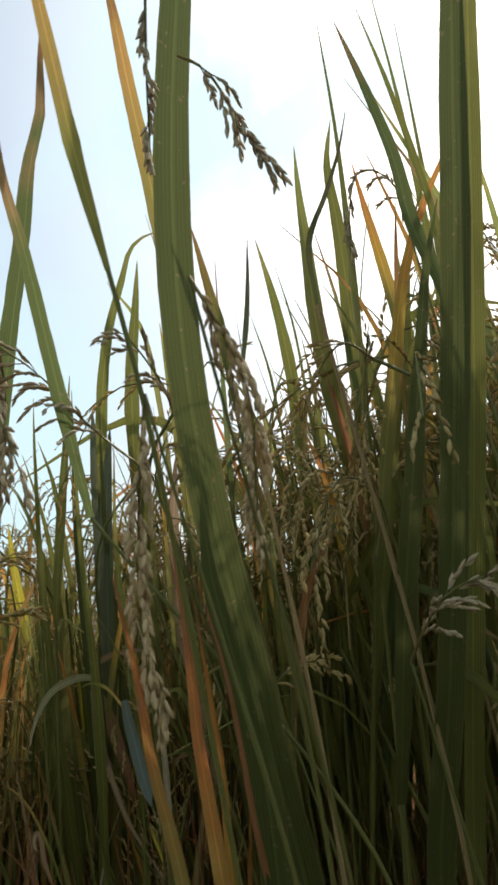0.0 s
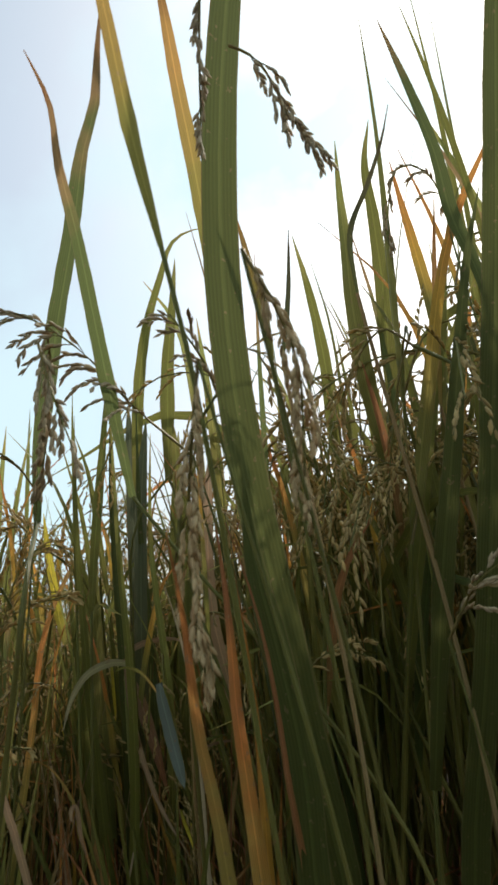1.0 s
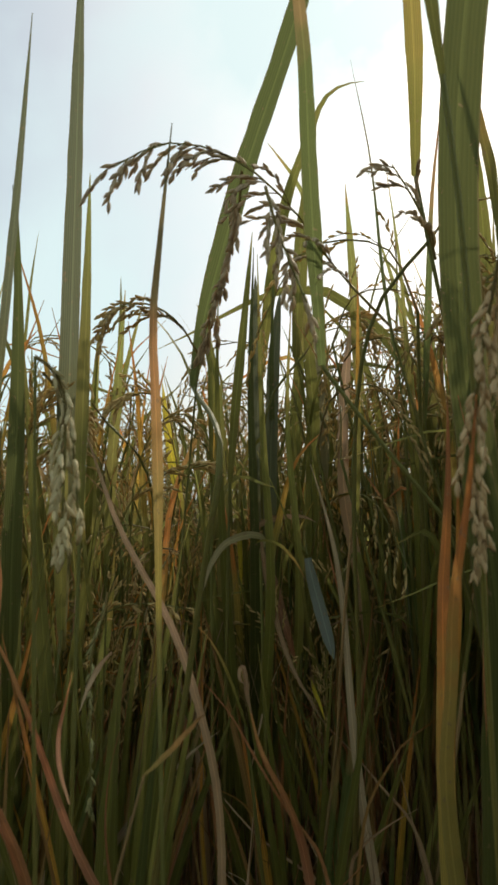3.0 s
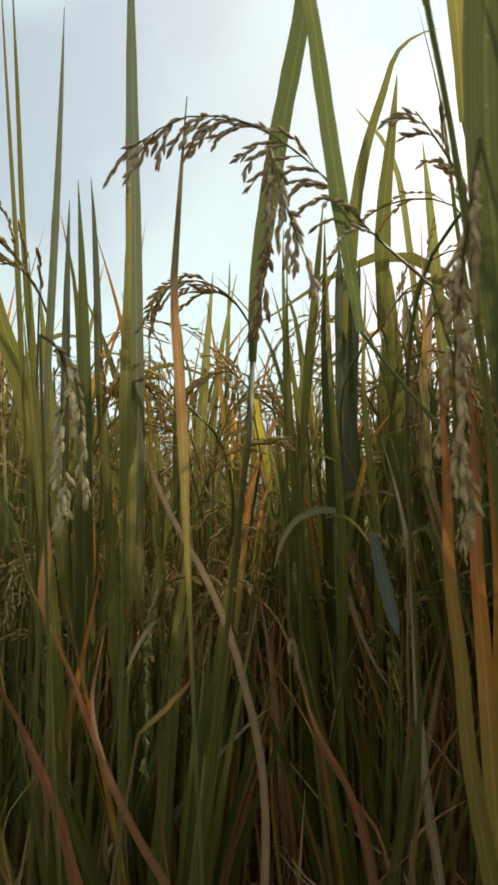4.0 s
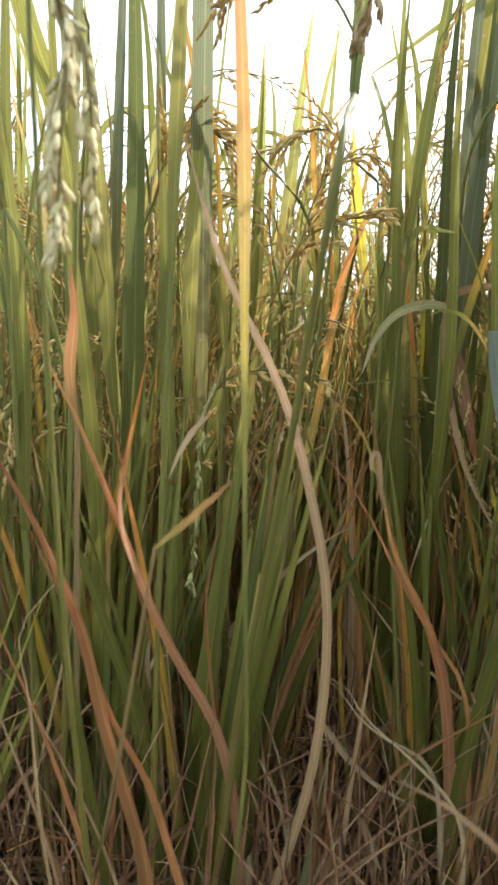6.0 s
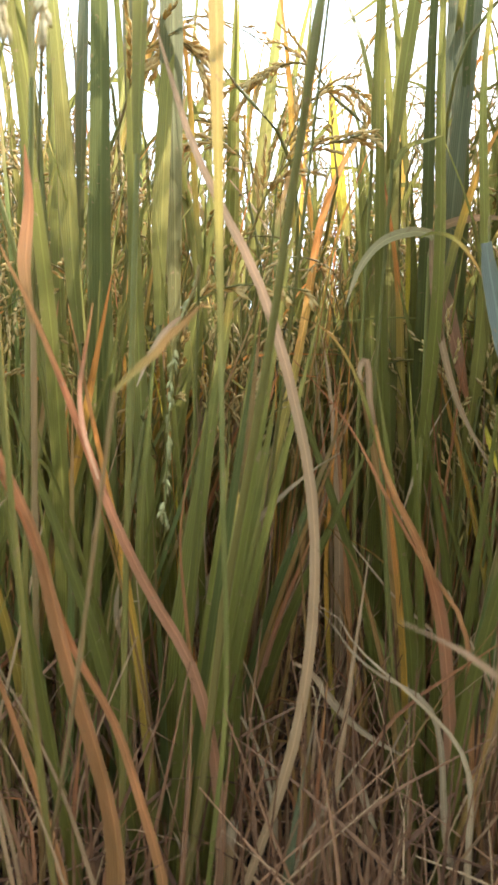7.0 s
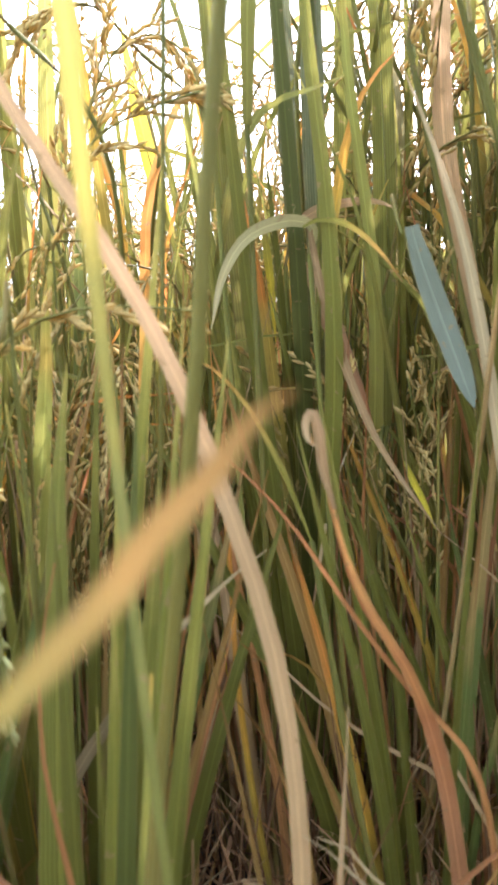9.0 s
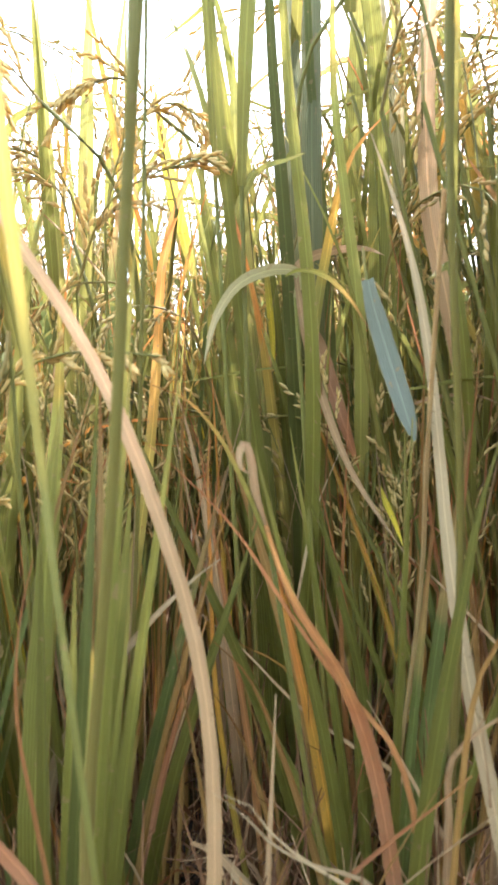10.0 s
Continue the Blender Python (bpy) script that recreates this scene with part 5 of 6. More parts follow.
leaf(plant, [(-0.003, 0.779, 0.000), (-0.006, 0.781, 0.030), (-0.010, 0.784, 0.083), (-0.013, 0.786, 0.151), (-0.027, 0.797, 0.240), (-0.037, 0.805, 0.307), (-0.046, 0.814, 0.379)], 0.0057, "reddry", turn=-0.09, twist=-0.06, foot=0.40, n=26, tip=2.4)
leaf(plant, [(-0.027, 0.782, 0.000), (-0.030, 0.787, 0.033), (-0.035, 0.794, 0.091), (-0.040, 0.801, 0.165), (-0.039, 0.817, 0.258), (-0.032, 0.830, 0.322), (-0.030, 0.839, 0.369)], 0.0049, "brown", turn=0.06, twist=-0.17, foot=0.40, n=26, tip=2.4)
stalk(plant, [(0.009, 0.797, 0.000), (0.004, 0.797, 0.071), (-0.005, 0.797, 0.196), (-0.013, 0.797, 0.357)], 0.0021, 0.0015, dry=True)
leaf(plant, [(-0.013, 0.797, 0.357), (-0.021, 0.797, 0.415), (-0.030, 0.797, 0.464), (-0.040, 0.796, 0.509), (-0.045, 0.797, 0.583), (-0.043, 0.799, 0.655), (-0.039, 0.801, 0.707)], 0.0126, "tan", turn=-0.01, twist=0.08, foot=0.45, n=26, tip=8)
stalk(plant, [(-0.000, 0.800, 0.000), (-0.006, 0.802, 0.120), (-0.016, 0.806, 0.329), (-0.024, 0.810, 0.598)], 0.0021, 0.0015)
leaf(plant, [(-0.024, 0.810, 0.598), (-0.033, 0.801, 0.703), (-0.040, 0.795, 0.773), (-0.050, 0.787, 0.860)], 0.0134, "yellowgreen", turn=0.09, twist=-0.24, foot=0.45, n=16, tip=2.4)

plant = thing("rice_plant", (-0.292, 0.784, 0), "rice plant with bluish green leaves and yellow-green leaves in mud", "rice plant", "rice plants close by")
stalk(plant, [(-0.301, 0.755, 0.000), (-0.302, 0.741, 0.073), (-0.305, 0.718, 0.201), (-0.307, 0.697, 0.365)], 0.0021, 0.0015)
leaf(plant, [(-0.307, 0.697, 0.365), (-0.303, 0.663, 0.550), (-0.299, 0.639, 0.680), (-0.295, 0.614, 0.808), (-0.292, 0.594, 0.919), (-0.289, 0.579, 0.997)], 0.0197, "bluegreen", turn=0.12, twist=-0.03, foot=0.45, n=26, tip=3)
stalk(plant, [(-0.284, 0.787, 0.000), (-0.282, 0.780, 0.094), (-0.279, 0.768, 0.258), (-0.277, 0.757, 0.468)], 0.0016, 0.0009)
panicle(plant, [(-0.277, 0.757, 0.468), (-0.261, 0.748, 0.503), (-0.246, 0.742, 0.523), (-0.223, 0.739, 0.535), (-0.183, 0.732, 0.544)], "grain_yellow", branches=14, per=10, spread=0.040, size=0.0085, droop=0.6, label="ripe yellow bowed rice panicle", single=False, start=0.20)
stalk(plant, [(-0.298, 0.803, 0.000), (-0.299, 0.812, 0.087), (-0.302, 0.825, 0.239), (-0.304, 0.837, 0.434)], 0.0021, 0.0015)
leaf(plant, [(-0.304, 0.837, 0.434), (-0.308, 0.854, 0.521), (-0.312, 0.879, 0.648), (-0.315, 0.904, 0.772)], 0.0146, "yellowgreen", turn=-0.03, twist=0.03, foot=0.45, n=16, tip=2.4)
stalk(plant, [(-0.278, 0.811, 0.000), (-0.276, 0.806, 0.104), (-0.271, 0.798, 0.286), (-0.268, 0.791, 0.520)], 0.0016, 0.0009)
panicle(plant, [(-0.268, 0.791, 0.520), (-0.257, 0.794, 0.567), (-0.241, 0.799, 0.595), (-0.219, 0.805, 0.604), (-0.199, 0.806, 0.591)], "grain_yellow", branches=14, per=10, spread=0.040, size=0.0085, droop=0.7, label="ripe yellow bowed rice panicle", single=False, start=0.20)

plant = thing("rice_plant", (-0.124, 0.826, 0), "rice plant with yellow-green leaves and long green leaves in mud", "rice plant", "rice plants close by")
stalk(plant, [(-0.134, 0.798, 0.000), (-0.138, 0.798, 0.060), (-0.145, 0.799, 0.166), (-0.151, 0.800, 0.302)], 0.0021, 0.0015)
leaf(plant, [(-0.151, 0.800, 0.302), (-0.170, 0.818, 0.460), (-0.181, 0.835, 0.589), (-0.183, 0.845, 0.656)], 0.0191, "yellowgreen", turn=-0.09, twist=0.19, foot=0.45, n=16, tip=2.4)
stalk(plant, [(-0.098, 0.810, 0.000), (-0.092, 0.811, 0.071), (-0.084, 0.812, 0.195), (-0.076, 0.813, 0.354)], 0.0021, 0.0015)
leaf(plant, [(-0.076, 0.813, 0.354), (-0.075, 0.823, 0.452), (-0.075, 0.834, 0.558), (-0.077, 0.841, 0.631), (-0.082, 0.846, 0.680), (-0.089, 0.852, 0.753)], 0.0153, "green", turn=-0.12, twist=0.02, foot=0.45, n=26, tip=9)
stalk(plant, [(-0.121, 0.826, 0.000), (-0.122, 0.829, 0.061), (-0.124, 0.833, 0.169), (-0.126, 0.837, 0.307)], 0.0021, 0.0015)
leaf(plant, [(-0.126, 0.837, 0.307), (-0.128, 0.851, 0.438), (-0.135, 0.858, 0.525), (-0.140, 0.867, 0.612), (-0.145, 0.875, 0.699), (-0.150, 0.883, 0.787)], 0.0155, "bluegreen", turn=-0.13, twist=0.06, foot=0.45, n=26, tip=9)
stalk(plant, [(-0.107, 0.851, 0.000), (-0.105, 0.856, 0.060), (-0.103, 0.864, 0.166), (-0.100, 0.870, 0.301)], 0.0021, 0.0015)
leaf(plant, [(-0.100, 0.870, 0.301), (-0.097, 0.885, 0.439), (-0.095, 0.900, 0.576), (-0.093, 0.909, 0.658), (-0.090, 0.919, 0.759)], 0.0163, "green", turn=0.16, twist=0.19, foot=0.45, n=16, tip=9)
stalk(plant, [(-0.149, 0.843, 0.000), (-0.168, 0.853, 0.098), (-0.199, 0.869, 0.270), (-0.226, 0.883, 0.492)], 0.0021, 0.0015)
leaf(plant, [(-0.226, 0.883, 0.492), (-0.238, 0.888, 0.537), (-0.251, 0.894, 0.594), (-0.262, 0.902, 0.654)], 0.0134, "yellow", turn=-0.15, twist=0.06, foot=0.45, n=16, tip=2.4)
leaf(plant, [(-0.051, 0.908, 0.485), (-0.054, 0.915, 0.555), (-0.061, 0.921, 0.625), (-0.071, 0.925, 0.681), (-0.075, 0.931, 0.742)], 0.0146, "palegreen", turn=0.16, twist=-0.15, foot=0.40, n=16, tip=5)
leaf(plant, [(-0.155, 0.810, 0.489), (-0.151, 0.806, 0.453), (-0.148, 0.803, 0.411)], 0.0059, "yellow", turn=-0.03, twist=0.11, foot=0.40, n=16, tip=2.4)

plant = thing("rice_plant", (0.228, 0.814, 0), "rice plant with long green leaves in mud", "rice plant", "rice plants close by")
stalk(plant, [(0.256, 0.804, 0.000), (0.250, 0.802, 0.143), (0.230, 0.797, 0.392), (0.170, 0.782, 0.713)], 0.0021, 0.0015)
leaf(plant, [(0.170, 0.782, 0.713), (0.167, 0.765, 0.787), (0.164, 0.747, 0.861), (0.156, 0.726, 0.947), (0.149, 0.712, 1.003), (0.156, 0.701, 1.050)], 0.0210, "green", turn=0.10, twist=-0.02, foot=0.45, n=26, tip=2.4)
stalk(plant, [(0.200, 0.824, 0.000), (0.193, 0.823, 0.126), (0.172, 0.819, 0.347), (0.106, 0.806, 0.630)], 0.0021, 0.0015)
leaf(plant, [(0.106, 0.806, 0.630), (0.101, 0.782, 0.730), (0.095, 0.767, 0.792), (0.080, 0.747, 0.873), (0.065, 0.733, 0.930)], 0.0172, "green", turn=0.06, twist=0.08, foot=0.45, n=16, tip=2.4)

plant = thing("rice_plant", (0.090, 0.894, 0), "rice plant with long green leaves in mud", "rice plant", "rice plants close by")
stalk(plant, [(0.090, 0.891, 0.000), (0.077, 0.889, 0.137), (0.034, 0.885, 0.376), (-0.097, 0.871, 0.684)], 0.0021, 0.0015)
leaf(plant, [(-0.097, 0.871, 0.684), (-0.095, 0.860, 0.828), (-0.087, 0.854, 0.910), (-0.082, 0.849, 0.972)], 0.0193, "green", turn=-0.06, twist=0.08, foot=0.45, n=16, tip=2.4)
stalk(plant, [(0.090, 0.898, 0.000), (0.074, 0.896, 0.130), (0.021, 0.892, 0.359), (-0.140, 0.878, 0.652)], 0.0021, 0.0015)
leaf(plant, [(-0.140, 0.878, 0.652), (-0.121, 0.814, 0.813), (-0.109, 0.795, 0.862), (-0.090, 0.775, 0.910), (-0.075, 0.761, 0.944), (-0.057, 0.756, 0.955), (-0.035, 0.752, 0.957)], 0.0155, "green", turn=0.03, twist=0.10, foot=0.45, n=26, tip=2.4)

# more plants behind them
plant = thing("rice_plant", (-0.244, 0.476, 0), "rice plant with orange dying leaves and dry tan leaves in mud", "rice plant", "rice plants close by")
leaf(plant, [(-0.225, 0.458, 0.000), (-0.212, 0.439, 0.041), (-0.223, 0.409, 0.125), (-0.240, 0.410, 0.155), (-0.265, 0.408, 0.184)], 0.0056, "tan", turn=0.06, twist=-0.36, foot=0.4, n=24)
leaf(plant, [(-0.233, 0.472, 0.000), (-0.231, 0.468, 0.079), (-0.269, 0.449, 0.227), (-0.301, 0.447, 0.283), (-0.318, 0.448, 0.326), (-0.330, 0.447, 0.346)], 0.0090, "orangedry", turn=0.19, twist=0.38, foot=0.4, n=24)
tuft(plant, 0, 0.50, 104)

plant = thing("rice_plant", (0.079, 0.511, 0), "rice plant with orange dying leaves and dry tan leaves in mud", "rice plant", "rice plants close by")
stalk(plant, [(0.070, 0.539, 0.000), (0.030, 0.478, 0.301), (-0.019, 0.385, 0.668), (-0.031, 0.371, 0.725)], 0.0021, 0.0015)
leaf(plant, [(-0.031, 0.371, 0.725), (-0.045, 0.355, 0.789), (-0.056, 0.338, 0.853), (-0.072, 0.313, 0.948)], 0.0101, "orangeedge", turn=0.20, twist=-0.10)
leaf(plant, [(0.075, 0.520, 0.000), (0.037, 0.513, 0.145), (-0.007, 0.453, 0.358), (-0.012, 0.420, 0.414), (-0.018, 0.391, 0.460), (-0.020, 0.354, 0.515), (-0.024, 0.326, 0.555)], 0.0123, "orangetip", turn=-0.24, twist=0.09, foot=0.4, n=24)
tuft(plant, 0, 0.50, 105)

plant = thing("rice_plant", (-0.317, 0.599, 0), "rice plant with orange dying leaves and dry tan leaves in mud", "rice plant", "rice plants close by")
leaf(plant, [(-0.331, 0.585, 0.000), (-0.315, 0.573, 0.142), (-0.307, 0.541, 0.364), (-0.324, 0.522, 0.535), (-0.332, 0.513, 0.624)], 0.0140, "green", turn=0.01, twist=-0.25, foot=0.4, n=24)
stalk(plant, [(-0.302, 0.621, 0.000), (-0.321, 0.591, 0.207), (-0.346, 0.537, 0.460), (-0.374, 0.531, 0.513)], 0.0021, 0.0015)
leaf(plant, [(-0.374, 0.531, 0.513), (-0.409, 0.523, 0.578), (-0.447, 0.516, 0.661), (-0.464, 0.514, 0.706)], 0.0146, "green", turn=-0.16, twist=-0.18)
stalk(plant, [(-0.296, 0.590, 0.000), (-0.322, 0.591, 0.199), (-0.355, 0.575, 0.443), (-0.361, 0.574, 0.503)], 0.0021, 0.0015)
leaf(plant, [(-0.361, 0.574, 0.503), (-0.380, 0.572, 0.696), (-0.396, 0.570, 0.840), (-0.409, 0.568, 0.959)], 0.0070, "green", turn=0.12, twist=0.27)
stalk(plant, [(-0.309, 0.605, 0.000), (-0.325, 0.601, 0.200), (-0.344, 0.579, 0.444), (-0.351, 0.578, 0.504)], 0.0021, 0.0015)
leaf(plant, [(-0.351, 0.578, 0.504), (-0.374, 0.574, 0.696), (-0.388, 0.573, 0.841), (-0.400, 0.572, 0.960)], 0.0060, "green", turn=-0.11, twist=-0.13)
tuft(plant, 0, 0.50, 106)

plant = thing("rice_plant", (-0.417, 0.577, 0), "rice plant with thin fading leaves in mud", "rice plant", "rice plants close by")
leaf(plant, [(-0.397, 0.592, 0.000), (-0.402, 0.567, 0.161), (-0.417, 0.529, 0.401), (-0.435, 0.527, 0.540), (-0.452, 0.524, 0.680)], 0.0130, "yellowgreen", turn=0.21, twist=0.32, foot=0.4, n=24)
tuft(plant, 0, 0.50, 107)

plant = thing("rice_plant", (-0.163, 0.619, 0), "rice plant with long green leaves and dry tan leaves in mud", "rice plant", "rice plants close by")
leaf(plant, [(-0.162, 0.594, 0.194), (-0.151, 0.596, 0.189), (-0.134, 0.596, 0.172), (-0.114, 0.597, 0.158), (-0.083, 0.601, 0.146)], 0.0060, "pale", turn=0.06, twist=-0.13)
tuft(plant, 0, 0.50, 108)

plant = thing("rice_plant", (0.156, 0.656, 0), "rice plant with orange dying leaves and dry tan leaves in mud", "rice plant", "rice plants close by")
stalk(plant, [(0.148, 0.646, 0.000), (0.167, 0.598, 0.306), (0.190, 0.522, 0.680), (0.139, 0.515, 0.711)], 0.0021, 0.0015)
panicle(plant, [(0.139, 0.515, 0.711), (0.118, 0.512, 0.724), (0.096, 0.517, 0.703), (0.082, 0.525, 0.670)], "grain_green", branches=10, per=9, spread=0.042, size=0.0075, droop=0.7, label="green-gold bowed rice panicle")
stalk(plant, [(0.152, 0.660, 0.000), (0.152, 0.657, 0.410), (0.152, 0.630, 0.711), (0.152, 0.616, 0.748), (0.152, 0.594, 0.758), (0.152, 0.574, 0.746), (0.150, 0.576, 0.739)], 0.0021, 0.0015)
panicle(plant, [(0.152, 0.574, 0.746), (0.141, 0.583, 0.713), (0.130, 0.601, 0.643), (0.124, 0.616, 0.582)], "grain_green", branches=10, per=9, spread=0.055, size=0.0075, droop=0.7, label="green-gold bowed rice panicle")
tuft(plant, 0, 0.50, 109)

plant = thing("rice_plant", (-0.027, 0.649, 0), "rice plant with dry tan leaves and a heavy panicle in mud", "rice plant", "rice plants close by")
stalk(plant, [(-0.043, 0.645, 0.000), (-0.039, 0.621, 0.300), (-0.035, 0.574, 0.667), (0.001, 0.561, 0.713)], 0.0021, 0.0015)
panicle(plant, [(0.001, 0.561, 0.713), (0.015, 0.556, 0.731), (0.029, 0.561, 0.713), (0.042, 0.571, 0.676)], "grain_green", branches=10, per=9, spread=0.039, size=0.0075, droop=0.7, label="green-gold bowed rice panicle")
tuft(plant, 0, 0.50, 110)

plant = thing("rice_plant", (-0.129, 0.803, 0), "rice plant with orange dying leaves and dry tan leaves in mud", "rice plant", "rice plants close by")
leaf(plant, [(-0.148, 0.824, 0.000), (-0.128, 0.782, 0.175), (-0.115, 0.727, 0.429), (-0.129, 0.725, 0.588), (-0.140, 0.725, 0.757)], 0.0120, "green", turn=0.08, twist=0.31, foot=0.4, n=24)
leaf(plant, [(-0.115, 0.785, 0.000), (-0.138, 0.774, 0.205), (-0.167, 0.746, 0.490), (-0.177, 0.738, 0.634), (-0.179, 0.734, 0.732)], 0.0120, "green", turn=-0.20, twist=-0.32, foot=0.4, n=24)
leaf(plant, [(-0.116, 0.830, 0.000), (-0.097, 0.811, 0.175), (-0.087, 0.779, 0.429), (-0.105, 0.777, 0.597), (-0.105, 0.780, 0.721)], 0.0120, "yellowgreen", turn=-0.22, twist=-0.14, foot=0.4, n=24)
leaf(plant, [(-0.126, 0.824, 0.000), (-0.127, 0.808, 0.192), (-0.134, 0.776, 0.463), (-0.145, 0.766, 0.640), (-0.146, 0.760, 0.777)], 0.0140, "darkgreen", turn=-0.13, twist=-0.26, foot=0.4, n=24)
leaf(plant, [(-0.119, 0.821, 0.000), (-0.112, 0.830, 0.192), (-0.111, 0.822, 0.463), (-0.123, 0.813, 0.625), (-0.126, 0.806, 0.774)], 0.0130, "darkgreen", turn=0.09, twist=0.01, foot=0.4, n=24)
tuft(plant, 4, 0.50, 111)

plant = thing("rice_plant", (-0.350, 0.730, 0), "rice plant with a heavy panicle in mud", "rice plant", "rice plants close by")
stalk(plant, [(-0.351, 0.742, 0.000), (-0.357, 0.712, 0.216), (-0.364, 0.657, 0.481), (-0.344, 0.660, 0.537)], 0.0021, 0.0015)
panicle(plant, [(-0.344, 0.660, 0.537), (-0.326, 0.663, 0.587), (-0.305, 0.667, 0.594), (-0.288, 0.672, 0.579)], "grain_yellow", branches=15, per=11, spread=0.045, size=0.0085, droop=0.6, label="ripe yellow bowed rice panicle")
tuft(plant, 4, 0.50, 112)

plant = thing("rice_plant", (-0.032, 0.833, 0), "rice plant with long green leaves and dry tan leaves in mud", "rice plant", "rice plants close by")
tuft(plant, 4, 0.50, 113)

plant = thing("rice_plant", (-0.271, 0.845, 0), "rice plant with a heavy panicle in mud", "rice plant", "rice plants close by")
stalk(plant, [(-0.289, 0.874, 0.000), (-0.271, 0.828, 0.244), (-0.249, 0.753, 0.543), (-0.289, 0.741, 0.586)], 0.0021, 0.0015)
panicle(plant, [(-0.289, 0.741, 0.586), (-0.312, 0.734, 0.611), (-0.333, 0.725, 0.615), (-0.352, 0.716, 0.602)], "grain_yellow", branches=15, per=11, spread=0.037, size=0.0085, droop=0.6, label="ripe yellow bowed rice panicle")
stalk(plant, [(-0.273, 0.866, 0.000), (-0.278, 0.848, 0.205), (-0.284, 0.807, 0.456), (-0.302, 0.813, 0.513)], 0.0021, 0.0015)
panicle(plant, [(-0.302, 0.813, 0.513), (-0.315, 0.817, 0.553), (-0.334, 0.814, 0.566), (-0.363, 0.803, 0.559)], "grain_yellow", branches=15, per=11, spread=0.044, size=0.0085, droop=0.6, label="ripe yellow bowed rice panicle")
stalk(plant, [(-0.255, 0.852, 0.000), (-0.225, 0.854, 0.252), (-0.189, 0.837, 0.561), (-0.232, 0.823, 0.600)], 0.0021, 0.0015)
panicle(plant, [(-0.232, 0.823, 0.600), (-0.262, 0.813, 0.627), (-0.283, 0.803, 0.619), (-0.303, 0.793, 0.605)], "grain_yellow", branches=15, per=11, spread=0.042, size=0.0085, droop=0.6, label="ripe yellow bowed rice panicle")
tuft(plant, 4, 0.50, 114)

plant = thing("rice_plant", (-0.421, 0.815, 0), "rice plant with a heavy panicle in mud", "rice plant", "rice plants close by")
stalk(plant, [(-0.422, 0.831, 0.000), (-0.424, 0.819, 0.341), (-0.427, 0.784, 0.585), (-0.429, 0.770, 0.622), (-0.431, 0.747, 0.632), (-0.433, 0.728, 0.620), (-0.432, 0.727, 0.612)], 0.0021, 0.0015)
panicle(plant, [(-0.433, 0.728, 0.620), (-0.423, 0.719, 0.561), (-0.415, 0.706, 0.492), (-0.414, 0.693, 0.432)], "grain_green", branches=10, per=9, spread=0.055, size=0.0075, droop=0.7, label="green-gold bowed rice panicle")
stalk(plant, [(-0.404, 0.815, 0.000), (-0.404, 0.824, 0.316), (-0.403, 0.806, 0.539), (-0.403, 0.792, 0.576), (-0.402, 0.770, 0.586), (-0.401, 0.750, 0.574), (-0.400, 0.749, 0.566)], 0.0021, 0.0015)
panicle(plant, [(-0.401, 0.750, 0.574), (-0.397, 0.745, 0.545), (-0.390, 0.740, 0.508), (-0.379, 0.738, 0.485)], "grain_green", branches=10, per=9, spread=0.042, size=0.0075, droop=0.7, label="green-gold bowed rice panicle")
tuft(plant, 4, 0.50, 115)

plant = thing("rice_plant", (-0.065, 0.902, 0), "rice plant with long green leaves and a heavy panicle in mud", "rice plant", "rice plants close by")
stalk(plant, [(-0.078, 0.917, 0.000), (-0.098, 0.869, 0.280), (-0.123, 0.793, 0.623), (-0.089, 0.799, 0.672)], 0.0021, 0.0015)
panicle(plant, [(-0.089, 0.799, 0.672), (-0.062, 0.804, 0.711), (-0.033, 0.811, 0.719), (-0.014, 0.816, 0.702)], "grain_yellow", branches=15, per=11, spread=0.047, size=0.0085, droop=0.6, label="ripe yellow bowed rice panicle")
tuft(plant, 4, 0.50, 116)

plant = thing("rice_plant", (-0.323, 0.948, 0), "rice plant with a heavy panicle in mud", "rice plant", "rice plants close by")
tuft(plant, 4, 0.50, 117)

plant = thing("rice_plant", (-0.177, 0.966, 0), "rice plant with long green leaves and a heavy panicle in mud", "rice plant", "rice plants close by")
tuft(plant, 4, 0.50, 118)

plant = thing("rice_plant", (-0.087, 1.018, 0), "rice plant with long green leaves in mud", "rice plant", "rice plants close by")
tuft(plant, 4, 0.50, 119)

plant = thing("rice_plant", (-0.103, 1.155, 0), "rice plant with long green leaves in mud", "rice plant", "rice plants close by")
tuft(plant, 4, 0.50, 120)


# ---- cut straw stubs at the foot of the nearest plant ----
def cut_stub(x, y, high, lean, flare):
    stub = thing("cut_stem", (x, y, 0), "short cut rice stem with a torn pale top", "rice stem", "cut stems at the foot")
    s = Soup()
    s.tube([(0, 0, 0), (lean * 0.5, 0, high * 0.5), (lean, 0, high)], 0.0028, 0.0026, n=6, sides=8)
    part("stem", s, M["drystem"], stub)
    t = Soup()
    for k in range(4):
        a = k * 1.57 + 0.4
        d = Vector((math.cos(a), math.sin(a), 0))
        p = Vector((lean, 0, high - 0.006)) + d * 0.002
        t.blade([p, p + Vector((0, 0, 0.008)) + d * 0.001, p + d * flare + Vector((0, 0, 0.017))], 0.005, n=5, facing=(d.x, d.y, 0), foot=1.0, tip=5)
    part("torn_top", t, M["pale"], stub, "frayed pale straw top")


cut_stub(-0.197, 0.532, 0.095, -0.004, 0.005)
cut_stub(-0.176, 0.541, 0.105, 0.0, 0.0015)


